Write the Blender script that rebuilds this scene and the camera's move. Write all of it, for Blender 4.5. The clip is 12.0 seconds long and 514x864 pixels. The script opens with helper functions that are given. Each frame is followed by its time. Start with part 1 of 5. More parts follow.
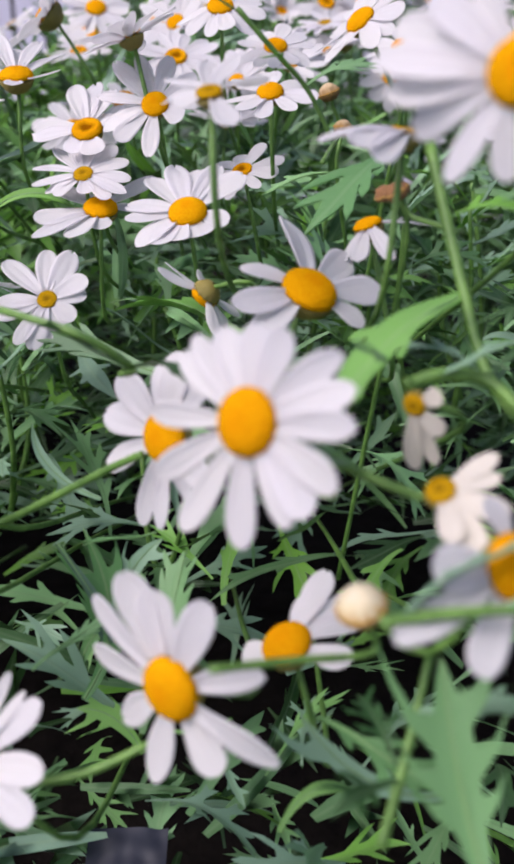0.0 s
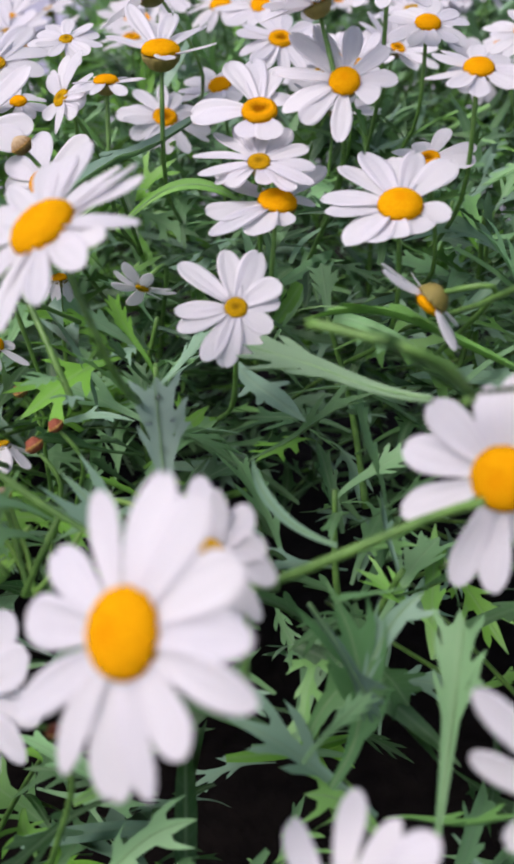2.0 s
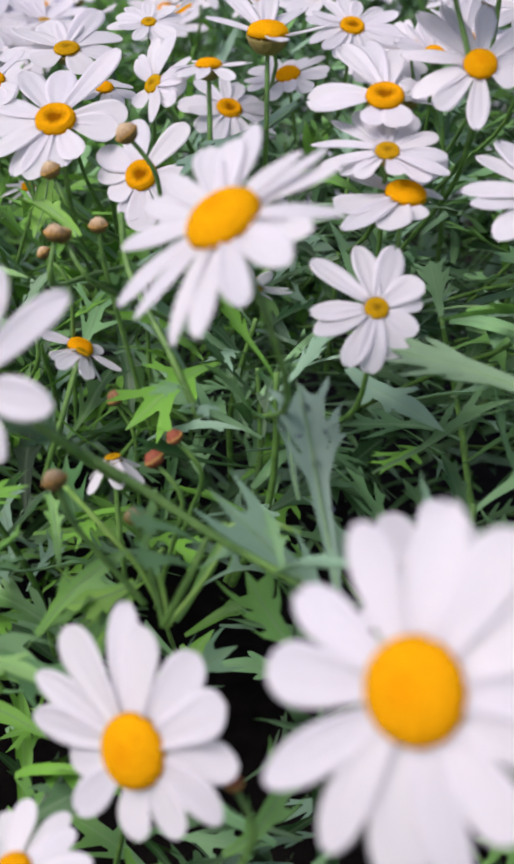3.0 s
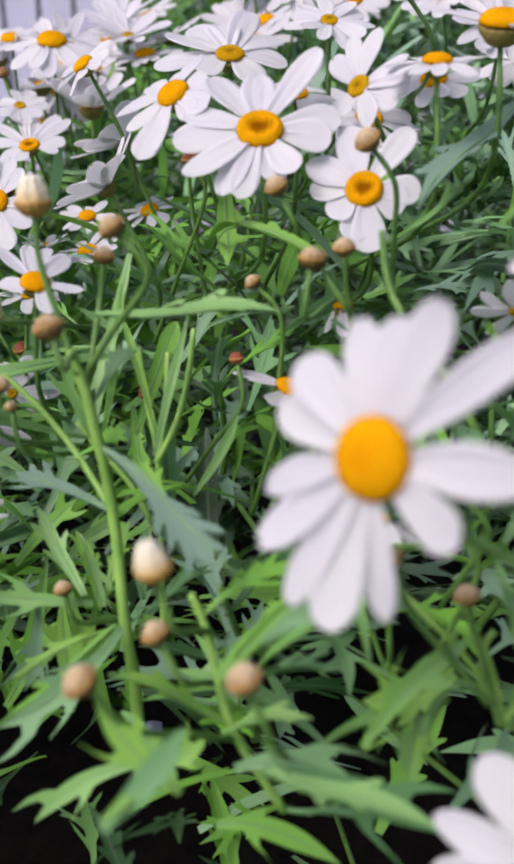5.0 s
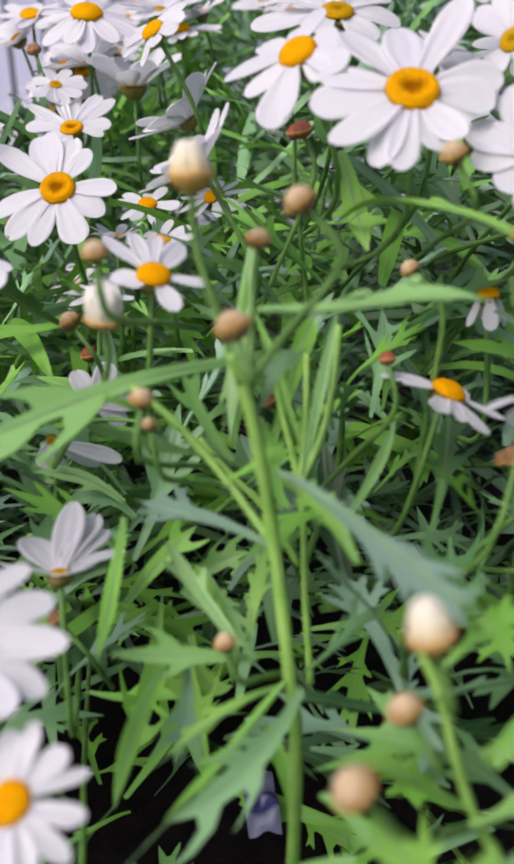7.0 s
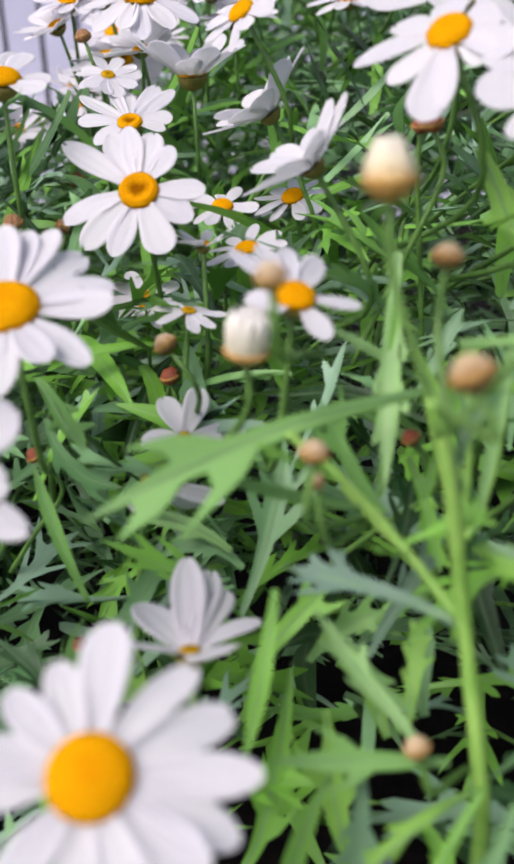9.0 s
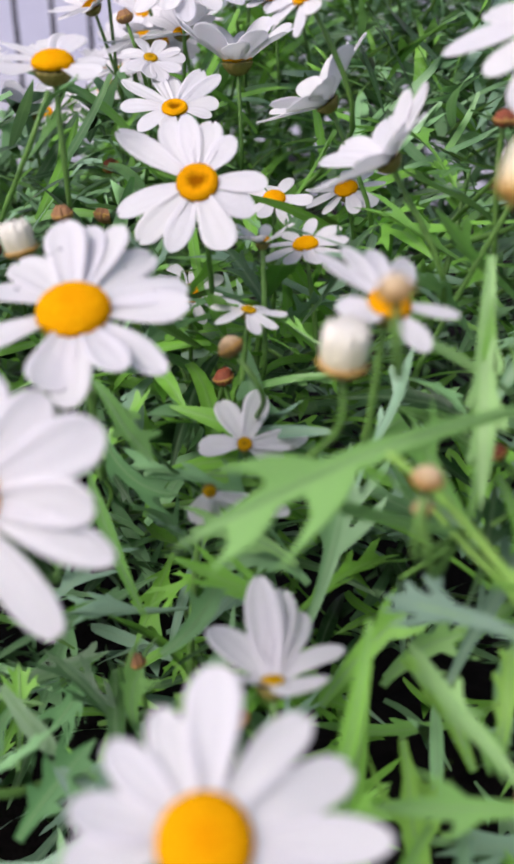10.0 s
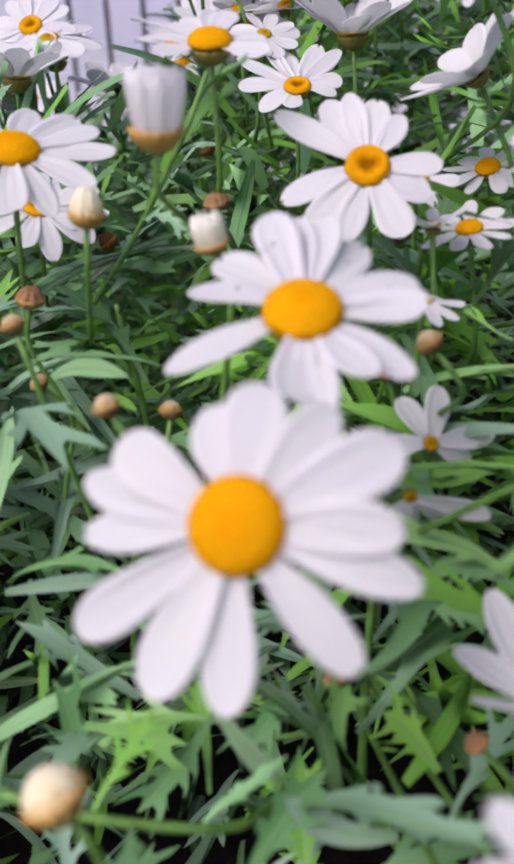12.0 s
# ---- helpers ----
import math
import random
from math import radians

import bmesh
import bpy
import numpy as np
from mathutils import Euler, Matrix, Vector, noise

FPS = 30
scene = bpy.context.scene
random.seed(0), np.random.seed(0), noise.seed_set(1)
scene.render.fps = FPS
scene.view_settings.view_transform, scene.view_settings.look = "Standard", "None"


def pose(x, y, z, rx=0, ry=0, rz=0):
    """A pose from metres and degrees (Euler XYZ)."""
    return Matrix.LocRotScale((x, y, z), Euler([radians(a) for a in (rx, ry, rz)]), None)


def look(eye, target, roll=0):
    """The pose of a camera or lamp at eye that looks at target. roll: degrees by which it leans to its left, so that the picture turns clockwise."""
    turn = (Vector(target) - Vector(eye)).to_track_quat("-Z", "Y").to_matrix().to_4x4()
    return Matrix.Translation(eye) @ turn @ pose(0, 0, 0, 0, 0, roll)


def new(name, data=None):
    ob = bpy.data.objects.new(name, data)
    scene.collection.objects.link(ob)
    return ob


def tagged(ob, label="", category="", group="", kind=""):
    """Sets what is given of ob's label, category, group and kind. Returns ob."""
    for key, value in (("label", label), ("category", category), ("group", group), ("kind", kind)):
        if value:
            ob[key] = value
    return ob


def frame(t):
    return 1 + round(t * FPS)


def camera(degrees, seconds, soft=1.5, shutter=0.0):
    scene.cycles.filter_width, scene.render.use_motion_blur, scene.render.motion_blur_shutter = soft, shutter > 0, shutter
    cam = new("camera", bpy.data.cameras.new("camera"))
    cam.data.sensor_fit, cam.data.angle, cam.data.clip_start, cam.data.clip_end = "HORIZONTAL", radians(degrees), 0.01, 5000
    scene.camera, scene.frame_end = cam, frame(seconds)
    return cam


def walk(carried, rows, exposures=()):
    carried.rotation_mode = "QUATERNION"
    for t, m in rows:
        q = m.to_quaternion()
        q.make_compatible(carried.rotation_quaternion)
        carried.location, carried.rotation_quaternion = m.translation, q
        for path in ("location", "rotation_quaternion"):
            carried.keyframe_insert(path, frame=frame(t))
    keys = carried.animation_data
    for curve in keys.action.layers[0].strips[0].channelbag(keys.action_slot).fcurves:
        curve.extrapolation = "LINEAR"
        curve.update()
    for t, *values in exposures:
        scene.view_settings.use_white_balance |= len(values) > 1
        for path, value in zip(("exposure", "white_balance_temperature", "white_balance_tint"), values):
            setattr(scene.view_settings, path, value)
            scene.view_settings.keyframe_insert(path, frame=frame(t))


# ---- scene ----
cam = camera(30.58, 12.0, soft=3.0, shutter=0.3)
cam.data.dof.use_dof = True
cam.data.dof.focus_distance = 0.40
cam.data.dof.aperture_fstop = 17.0
# seconds, eye, then yaw to the left, pitch up and roll in degrees
PATH = [
    (0, 0.00357, -0.02557, 0.70977, 0.552, -27.525, 0.564),
    (0.5, -0.02016, -0.01405, 0.70317, -0.720, -27.075, 1.404),
    (1, -0.03992, 0.00003, 0.69897, -1.236, -27.154, 1.325),
    (1.5, -0.06479, 0.01291, 0.69552, -1.893, -27.184, 1.230),
    (2, -0.09088, 0.02657, 0.69128, -2.905, -27.195, 1.391),
    (2.5, -0.11552, 0.03949, 0.68354, -3.827, -26.798, 1.784),
    (3, -0.14215, 0.05344, 0.68168, -4.615, -27.161, 1.763),
    (3.5, -0.16799, 0.06909, 0.67850, -5.599, -26.884, 1.781),
    (3.7, -0.17777, 0.07523, 0.67705, -5.782, -26.730, 1.685),
    (5.3, -0.23420, 0.11503, 0.66512, -6.014, -25.745, -0.549),
    (5.5, -0.23982, 0.12075, 0.66341, -6.738, -25.736, -0.254),
    (6, -0.25330, 0.13257, 0.65862, -7.837, -25.778, 0.130),
    (6.5, -0.26729, 0.14498, 0.65482, -8.114, -25.782, -0.321),
    (6.7, -0.27146, 0.14975, 0.65376, -8.117, -25.860, -0.638),
    (8.3, -0.29845, 0.19002, 0.64794, -9.225, -26.128, -0.779),
    (8.5, -0.30238, 0.19433, 0.64792, -9.235, -26.190, -0.791),
    (9, -0.31108, 0.20552, 0.64697, -9.206, -26.362, -1.010),
    (9.5, -0.31844, 0.21420, 0.64671, -8.997, -26.846, -0.749),
    (10, -0.32802, 0.22456, 0.64721, -9.244, -27.366, -0.196),
    (10.5, -0.34026, 0.23051, 0.64908, -9.172, -27.864, -0.432),
    (11, -0.35110, 0.23736, 0.64816, -9.233, -28.065, -0.445),
    (11.5, -0.36370, 0.24412, 0.64701, -8.865, -28.328, -1.505),
    (12, -0.37720, 0.25038, 0.64650, -8.862, -28.717, -1.758),
]


def aim(yaw, pitch):
    a, b = radians(yaw), radians(pitch)
    return Vector((-math.sin(a) * math.cos(b), math.cos(a) * math.cos(b), math.sin(b)))


walk(cam, [(t, look((x, y, z), Vector((x, y, z)) + aim(yaw, pitch), roll)) for t, x, y, z, yaw, pitch, roll in PATH],
     exposures=[(0.0, 0.08, 6330, 22), (3.5, 0.02, 6280, 22), (6.5, 0.07, 6350, 19), (9.5, 0.18, 6350, 19), (12.0, 0.05, 6280, 22)])

# ---- light: bright overcast day ----
world = bpy.data.worlds.new("overcast_sky")
scene.world = world
world.use_nodes = True
wn = world.node_tree
sky = wn.nodes.new("ShaderNodeTexSky")
sky.sky_type = "NISHITA"
sky.sun_disc = False
sky.sun_elevation, sky.sun_rotation = radians(53), radians(-121)
sky.air_density, sky.dust_density = 1.0, 4.0
wn.nodes["Background"].inputs["Strength"].default_value = 0.12
wn.links.new(sky.outputs[0], wn.nodes["Background"].inputs["Color"])
sun = new("sun", bpy.data.lights.new("sun", "SUN"))
sun.data.energy, sun.data.angle, sun.data.color = 2.9, radians(38), (1.0, 0.97, 0.93)
sun.matrix_world = look((-1.8, -0.6, 3.3), (0, 0.5, 0.5))


# ---- materials ----
class Mat:
    """A small builder for node materials."""

    def __init__(self, name):
        self.m = bpy.data.materials.new(name)
        self.m.use_nodes = True
        self.t = self.m.node_tree
        self.bsdf = self.t.nodes["Principled BSDF"]

    def node(self, kind, **values):
        n = self.t.nodes.new("ShaderNode" + kind)
        for key, value in values.items():
            n.inputs[key.replace("_", " ")].default_value = value
        return n

    def link(self, a, b):
        self.t.links.new(a, b)

    def noise(self, scale, detail=3.0, stretch=(1, 1, 1), rough=0.6):
        co = self.node("TexCoord")
        mp = self.node("Mapping", Scale=stretch)
        nz = self.node("TexNoise", Scale=scale, Detail=detail, Roughness=rough)
        self.link(co.outputs["Object"], mp.inputs["Vector"])
        self.link(mp.outputs[0], nz.inputs["Vector"])
        return nz.outputs["Fac"]

    def ramp(self, fac, *stops):
        r = self.node("ValToRGB")
        e = r.color_ramp.elements
        while len(e) < len(stops):
            e.new(0.5)
        for el, (p, c) in zip(e, stops):
            el.position, el.color = p, (*c, 1)
        self.link(fac, r.inputs["Fac"])
        return r.outputs["Color"]

    def mix(self, fac, a, b, blend="MIX"):
        n = self.t.nodes.new("ShaderNodeMix")
        n.data_type, n.blend_type = "RGBA", blend
        for slot, v in ((0, fac), (6, a), (7, b)):
            if isinstance(v, (int, float)):
                n.inputs[slot].default_value = v
            elif isinstance(v, tuple):
                n.inputs[slot].default_value = (*v, 1)
            else:
                self.link(v, n.inputs[slot])
        return n.outputs[2]

    def base(self, socket):
        self.link(socket, self.bsdf.inputs["Base Color"])

    def bump(self, fac, strength, distance):
        b = self.node("Bump", Strength=strength, Distance=distance)
        self.link(fac, b.inputs["Height"])
        self.link(b.outputs[0], self.bsdf.inputs["Normal"])
        return b.outputs[0]

    def math(self, kind, a, b=0.0):
        n = self.t.nodes.new("ShaderNodeMath")
        n.operation = kind
        for slot, v in enumerate((a, b)):
            if isinstance(v, (int, float)):
                n.inputs[slot].default_value = v
            else:
                self.link(v, n.inputs[slot])
        return n.outputs[0]

    def rand(self):
        return self.node("ObjectInfo").outputs["Random"]

    def island(self):
        return self.node("NewGeometry").outputs["Random Per Island"]

    def thin(self, colour, amount):
        """Light passes through a thin blade."""
        tr = self.node("BsdfTranslucent")
        if isinstance(colour, tuple):
            tr.inputs["Color"].default_value = (*colour, 1)
        else:
            self.link(colour, tr.inputs["Color"])
        mx = self.node("MixShader", Fac=amount)
        self.link(self.bsdf.outputs[0], mx.inputs[1])
        self.link(tr.outputs[0], mx.inputs[2])
        self.link(mx.outputs[0], self.t.nodes["Material Output"].inputs["Surface"])

    def set(self, **values):
        for key, value in values.items():
            self.bsdf.inputs[key.replace("_", " ")].default_value = value
        return self


def petal_material():
    p = Mat("petal_white").set(Roughness=0.55)
    vein = p.noise(60, 2, (1, 14, 1))
    blot = p.noise(18, 3)
    col = p.ramp(blot, (0.3, (0.71, 0.70, 0.73)), (0.7, (0.79, 0.78, 0.81)))
    col = p.mix(p.rand(), col, (0.81, 0.80, 0.80))
    p.base(col)
    p.bump(vein, 0.25, 0.0006)
    p.thin((0.95, 0.94, 0.97), 0.50)
    return p.m


def wilted_material():
    p = Mat("petal_wilted").set(Roughness=0.7)
    p.base(p.ramp(p.noise(40, 4), (0.3, (0.55, 0.48, 0.38)), (0.6, (0.76, 0.74, 0.69))))
    p.thin((0.75, 0.72, 0.62), 0.3)
    return p.m


def disc_material(name, low, high, heart, edge):
    """Florets: grain of two tones, and a heart of another ripeness that reaches out to the given radius."""
    p = Mat(name).set(Roughness=0.8, Specular_IOR_Level=0.0)
    grain = p.noise(9, 3)
    co = p.node("TexCoord")
    flat = p.node("VectorMath")
    flat.operation, flat.inputs[1].default_value = "MULTIPLY", (1, 1, 0)
    size = p.node("VectorMath")
    size.operation = "LENGTH"
    p.link(co.outputs["Object"], flat.inputs[0])
    p.link(flat.outputs[0], size.inputs[0])
    wobble = p.node("Math")
    wobble.operation, wobble.inputs[1].default_value = "MULTIPLY_ADD", 0.6
    p.link(p.noise(2.5, 2), wobble.inputs[0])
    p.link(size.outputs["Value"], wobble.inputs[2])
    mask = p.ramp(wobble.outputs[0], (edge + 0.10, (1, 1, 1)), (edge + 0.48, (0, 0, 0)))
    col = p.ramp(grain, (0.32, low), (0.68, high))
    col = p.mix(p.ramp(p.rand(), (0.2, (0, 0, 0)), (1.0, (0.55, 0.55, 0.55))), col, p.mix(1.0, col, (0.94, 0.84, 1.0), "MULTIPLY"))
    p.base(p.mix(mask, col, p.mix(grain, heart, p.mix(0.3, heart, high))))
    p.bump(p.noise(26, 2), 0.55, 0.05)
    return p.m


def leaf_material(name, dark, light, fresh, per_island=False):
    """Grey-green blades; more young bright ones towards the side of the bush with the new shoots."""
    p = Mat(name).set(Roughness=0.42, Specular_IOR_Level=0.35)
    r = p.island() if per_island else p.rand()
    place = p.node("NewGeometry")
    split = p.node("SeparateXYZ")
    p.link(place.outputs["Position"], split.inputs[0])
    young = p.node("MapRange", From_Min=-0.10, From_Max=-0.22, To_Min=0.0, To_Max=0.40)
    older = p.node("MapRange", From_Min=-0.28, From_Max=-0.37, To_Min=0.0, To_Max=0.33)
    p.link(split.outputs["X"], young.inputs["Value"])
    p.link(split.outputs["X"], older.inputs["Value"])
    r2 = p.node("Math")
    r2.operation = "FRACT"
    r3 = p.node("Math")
    r3.operation, r3.inputs[1].default_value = "MULTIPLY", 7.31
    p.link(r, r3.inputs[0])
    p.link(r3.outputs[0], r2.inputs[0])
    total = p.node("Math")
    total.operation = "ADD"
    p.link(r2.outputs[0], total.inputs[0])
    p.link(p.math("SUBTRACT", young.outputs[0], older.outputs[0]), total.inputs[1])
    grain = p.noise(90, 4)
    # Skewed towards the dark tone: shade among the blades put into random colour.
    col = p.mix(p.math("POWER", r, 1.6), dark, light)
    if name not in ("leaf_young", "leaf_pale"):
        col = p.mix(p.ramp(p.math("FRACT", p.math("MULTIPLY", r, 23.7)), (0.66, (0, 0, 0)), (0.80, (0.8, 0.8, 0.8))), col, (0.27, 0.44, 0.32))
    col = p.mix(p.ramp(total.outputs[0], (0.80, (0, 0, 0)), (0.98, (1, 1, 1))), col, fresh)
    col = p.mix(p.ramp(grain, (0.35, (0, 0, 0)), (0.75, (0.6, 0.6, 0.6))), col, p.mix(0.22, col, (0.24, 0.32, 0.21)))
    # veins: u runs along the blade, v across it
    uv = p.node("UVMap")
    blade = p.node("SeparateXYZ")
    p.link(uv.outputs[0], blade.inputs[0])
    off = p.math("ABSOLUTE", blade.outputs["Y"])
    rib = p.ramp(off, (0.004, (1, 1, 1)), (0.014, (0, 0, 0)))
    side = p.math("SINE", p.math("MULTIPLY", p.math("SUBTRACT", blade.outputs["X"], p.math("MULTIPLY", off, 1.3)), 75.0))
    veins = p.ramp(side, (0.86, (0, 0, 0)), (1.0, (0.35, 0.35, 0.35)))
    net = p.mix(1.0, rib, veins, "LIGHTEN")
    col = p.mix(net, col, p.mix(0.22, col, (0.30, 0.42, 0.24)))
    p.base(col)
    relief = p.mix(0.7, p.noise(260, 3), net)
    p.bump(relief, 0.35, 0.0006)
    p.thin(p.mix(0.5, col, (0.20, 0.45, 0.05)), 0.25)
    return p.m


def plain(name, low, high, scale, rough, bump=0.3, depth=0.001):
    p = Mat(name).set(Roughness=rough)
    f = p.noise(scale, 4)
    p.base(p.ramp(f, (0.3, low), (0.7, high)))
    p.bump(f, bump, depth)
    return p.m


PETAL = petal_material()
WILTED = wilted_material()
ORANGE = disc_material("disc_orange", (0.93, 0.38, 0.0), (1.0, 0.49, 0.001), (0.92, 0.35, 0.0), 0.25)
RING = disc_material("disc_ring", (0.86, 0.36, 0.001), (0.95, 0.46, 0.002), (0.24, 0.055, 0.001), 0.42)
YELLOW = disc_material("disc_yellow", (0.50, 0.27, 0.004), (0.72, 0.42, 0.008), (0.24, 0.12, 0.006), 0.32)
CALYX = plain("calyx_green", (0.13, 0.13, 0.02), (0.30, 0.22, 0.05), 240, 0.6)
STEM = plain("stem_green", (0.05, 0.13, 0.02), (0.15, 0.30, 0.06), 120, 0.5)
STEM_YOUNG = plain("stem_young", (0.16, 0.34, 0.05), (0.28, 0.48, 0.10), 120, 0.5)
LEAF = leaf_material("leaf_greygreen", (0.016, 0.080, 0.016), (0.29, 0.57, 0.25), (0.19, 0.47, 0.05))
LEAF_LARGE = leaf_material("leaf_large", (0.09, 0.25, 0.08), (0.26, 0.49, 0.22), (0.20, 0.47, 0.06))
LEAF_YOUNG = leaf_material("leaf_young", (0.17, 0.40, 0.08), (0.34, 0.57, 0.22), (0.24, 0.50, 0.07))
LEAF_PALE = leaf_material("leaf_pale", (0.17, 0.29, 0.21), (0.28, 0.41, 0.32), (0.23, 0.37, 0.20))
# Near-black green end stands in for shade deep in the leaf mass.
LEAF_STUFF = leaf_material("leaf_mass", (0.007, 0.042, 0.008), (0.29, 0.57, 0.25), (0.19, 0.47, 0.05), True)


def bud_material(name, foot, low, body, tip):
    """Folded petals or scales that change from a darker foot to a pale tip."""
    p = Mat(name).set(Roughness=0.65)
    split = p.node("SeparateXYZ")
    p.link(p.node("TexCoord").outputs["Object"], split.inputs[0])
    tone = p.math("ADD", p.math("MULTIPLY", split.outputs["Z"], 0.38), p.math("MULTIPLY", p.noise(3, 3, (1, 1, 0.3)), 0.6))
    p.base(p.ramp(tone, (0.0, foot), (0.26, low), (0.45, body), (0.75, tip)))
    p.bump(p.noise(8, 3, (1, 1, 0.2)), 0.4, 0.05)
    p.thin(body, 0.15)
    return p.m


CREAM = bud_material("bud_cream", (0.40, 0.19, 0.04), (0.74, 0.50, 0.18), (0.88, 0.77, 0.50), (0.90, 0.85, 0.68))
WHITE_BUD = bud_material("bud_white", (0.70, 0.58, 0.30), (0.82, 0.75, 0.52), (0.85, 0.80, 0.64), (0.85, 0.83, 0.75))
TAN = bud_material("bud_tan", (0.16, 0.09, 0.02), (0.32, 0.18, 0.06), (0.58, 0.42, 0.23), (0.78, 0.66, 0.45))
DARKTAN = plain("bud_brown", (0.16, 0.07, 0.03), (0.36, 0.19, 0.08), 300, 0.8)
RED = plain("bud_red", (0.14, 0.028, 0.012), (0.34, 0.085, 0.03), 5, 0.7)
# Soil colour near-black: the deep shade in the leaf gaps is painted in.
SHADED_SOIL = plain("soil", (0.004, 0.003, 0.003), (0.012, 0.009, 0.008), 40, 1.0, 0.8, 0.01)
SHADED_SOIL.node_tree.nodes["Principled BSDF"].inputs["Specular IOR Level"].default_value = 0.1
PAVING = plain("paving", (0.30, 0.30, 0.34), (0.42, 0.42, 0.47), 3, 0.8)
RENDERED = plain("wall_render", (0.50, 0.50, 0.60), (0.60, 0.60, 0.70), 2, 0.85)
IRON = plain("painted_iron", (0.015, 0.016, 0.02), (0.04, 0.04, 0.05), 60, 0.5)


def water_material():
    p = Mat("water")
    clear, shine, mixed, edge = p.node("BsdfTransparent"), p.node("BsdfGlossy", Roughness=0.03), p.node("MixShader"), p.node("Fresnel", IOR=1.45)
    p.link(edge.outputs[0], mixed.inputs[0])
    p.link(clear.outputs[0], mixed.inputs[1])
    p.link(shine.outputs[0], mixed.inputs[2])
    p.link(mixed.outputs[0], p.t.nodes["Material Output"].inputs["Surface"])
    return p.m


WATER = water_material()


# ---- building helpers ----
def mesh(name, verts, faces, material, smooth=True, flat=()):
    me = bpy.data.meshes.new(name)
    me.from_pydata([tuple(v) for v in verts], [], faces)
    me.materials.append(material)
    if smooth:
        me.polygons.foreach_set("use_smooth", [True] * len(me.polygons))
    if flat:
        layer = me.uv_layers.new(name="blade")
        order = np.empty(len(me.loops), dtype=np.int32)
        me.loops.foreach_get("vertex_index", order)
        layer.data.foreach_set("uv", np.array(flat, dtype=np.float32)[order].ravel())
    me.update()
    return me


def part(name, me, parent, m=None, label=""):
    ob = new(name, me)
    ob.parent = parent
    if m is not None:
        ob.matrix_basis = m
    return tagged(ob, label=label)


def thing(name, at, label, category, group="", kind=""):
    ob = new(name)
    ob.location = at
    ob.empty_display_size = 0.01
    return tagged(ob, label, category, group, kind)


def turn_to(n, spin=0.0):
    """A turn that lays local z along n, after a spin about it."""
    n = Vector(n).normalized()
    side = Vector((0, 0, 1)).cross(n)
    if side.length < 1e-4:
        side = Vector((1, 0, 0))
    side.normalize()
    up = n.cross(side)
    m = Matrix((side, up, n)).transposed().to_4x4()
    return m @ Matrix.Rotation(spin, 4, "Z")


def tube(points, radius, sides=7, taper=0.8):
    """A bent round stalk along the points, smoothed."""
    pts = [Vector(p) for p in points]
    path = []
    for i in range(len(pts) - 1):
        a, b, c, d = pts[max(i - 1, 0)], pts[i], pts[i + 1], pts[min(i + 2, len(pts) - 1)]
        for k in range(5):
            s = k / 5
            path.append(0.5 * (2 * b + (c - a) * s + (2 * a - 5 * b + 4 * c - d) * s * s + (3 * b - a - 3 * c + d) * s ** 3))
    path.append(pts[-1])
    verts, faces = [], []
    for i, p in enumerate(path):
        d = (path[min(i + 1, len(path) - 1)] - path[max(i - 1, 0)]).normalized()
        u = d.orthogonal().normalized() if i == 0 else (u - d * u.dot(d)).normalized()
        v = d.cross(u)
        r = radius * (1 - (1 - taper) * i / len(path)) * (1 + 0.06 * math.sin(i * 2.1))
        for k in range(sides):
            a = 2 * math.pi * k / sides
            verts.append(p + r * (u * math.cos(a) + v * math.sin(a)))
    n = len(path)
    for i in range(n - 1):
        for k in range(sides):
            faces.append((i * sides + k, i * sides + (k + 1) % sides, (i + 1) * sides + (k + 1) % sides, (i + 1) * sides + k))
    faces.append(tuple(range(sides))[::-1])
    faces.append(tuple(range((n - 1) * sides, n * sides)))
    return verts, faces


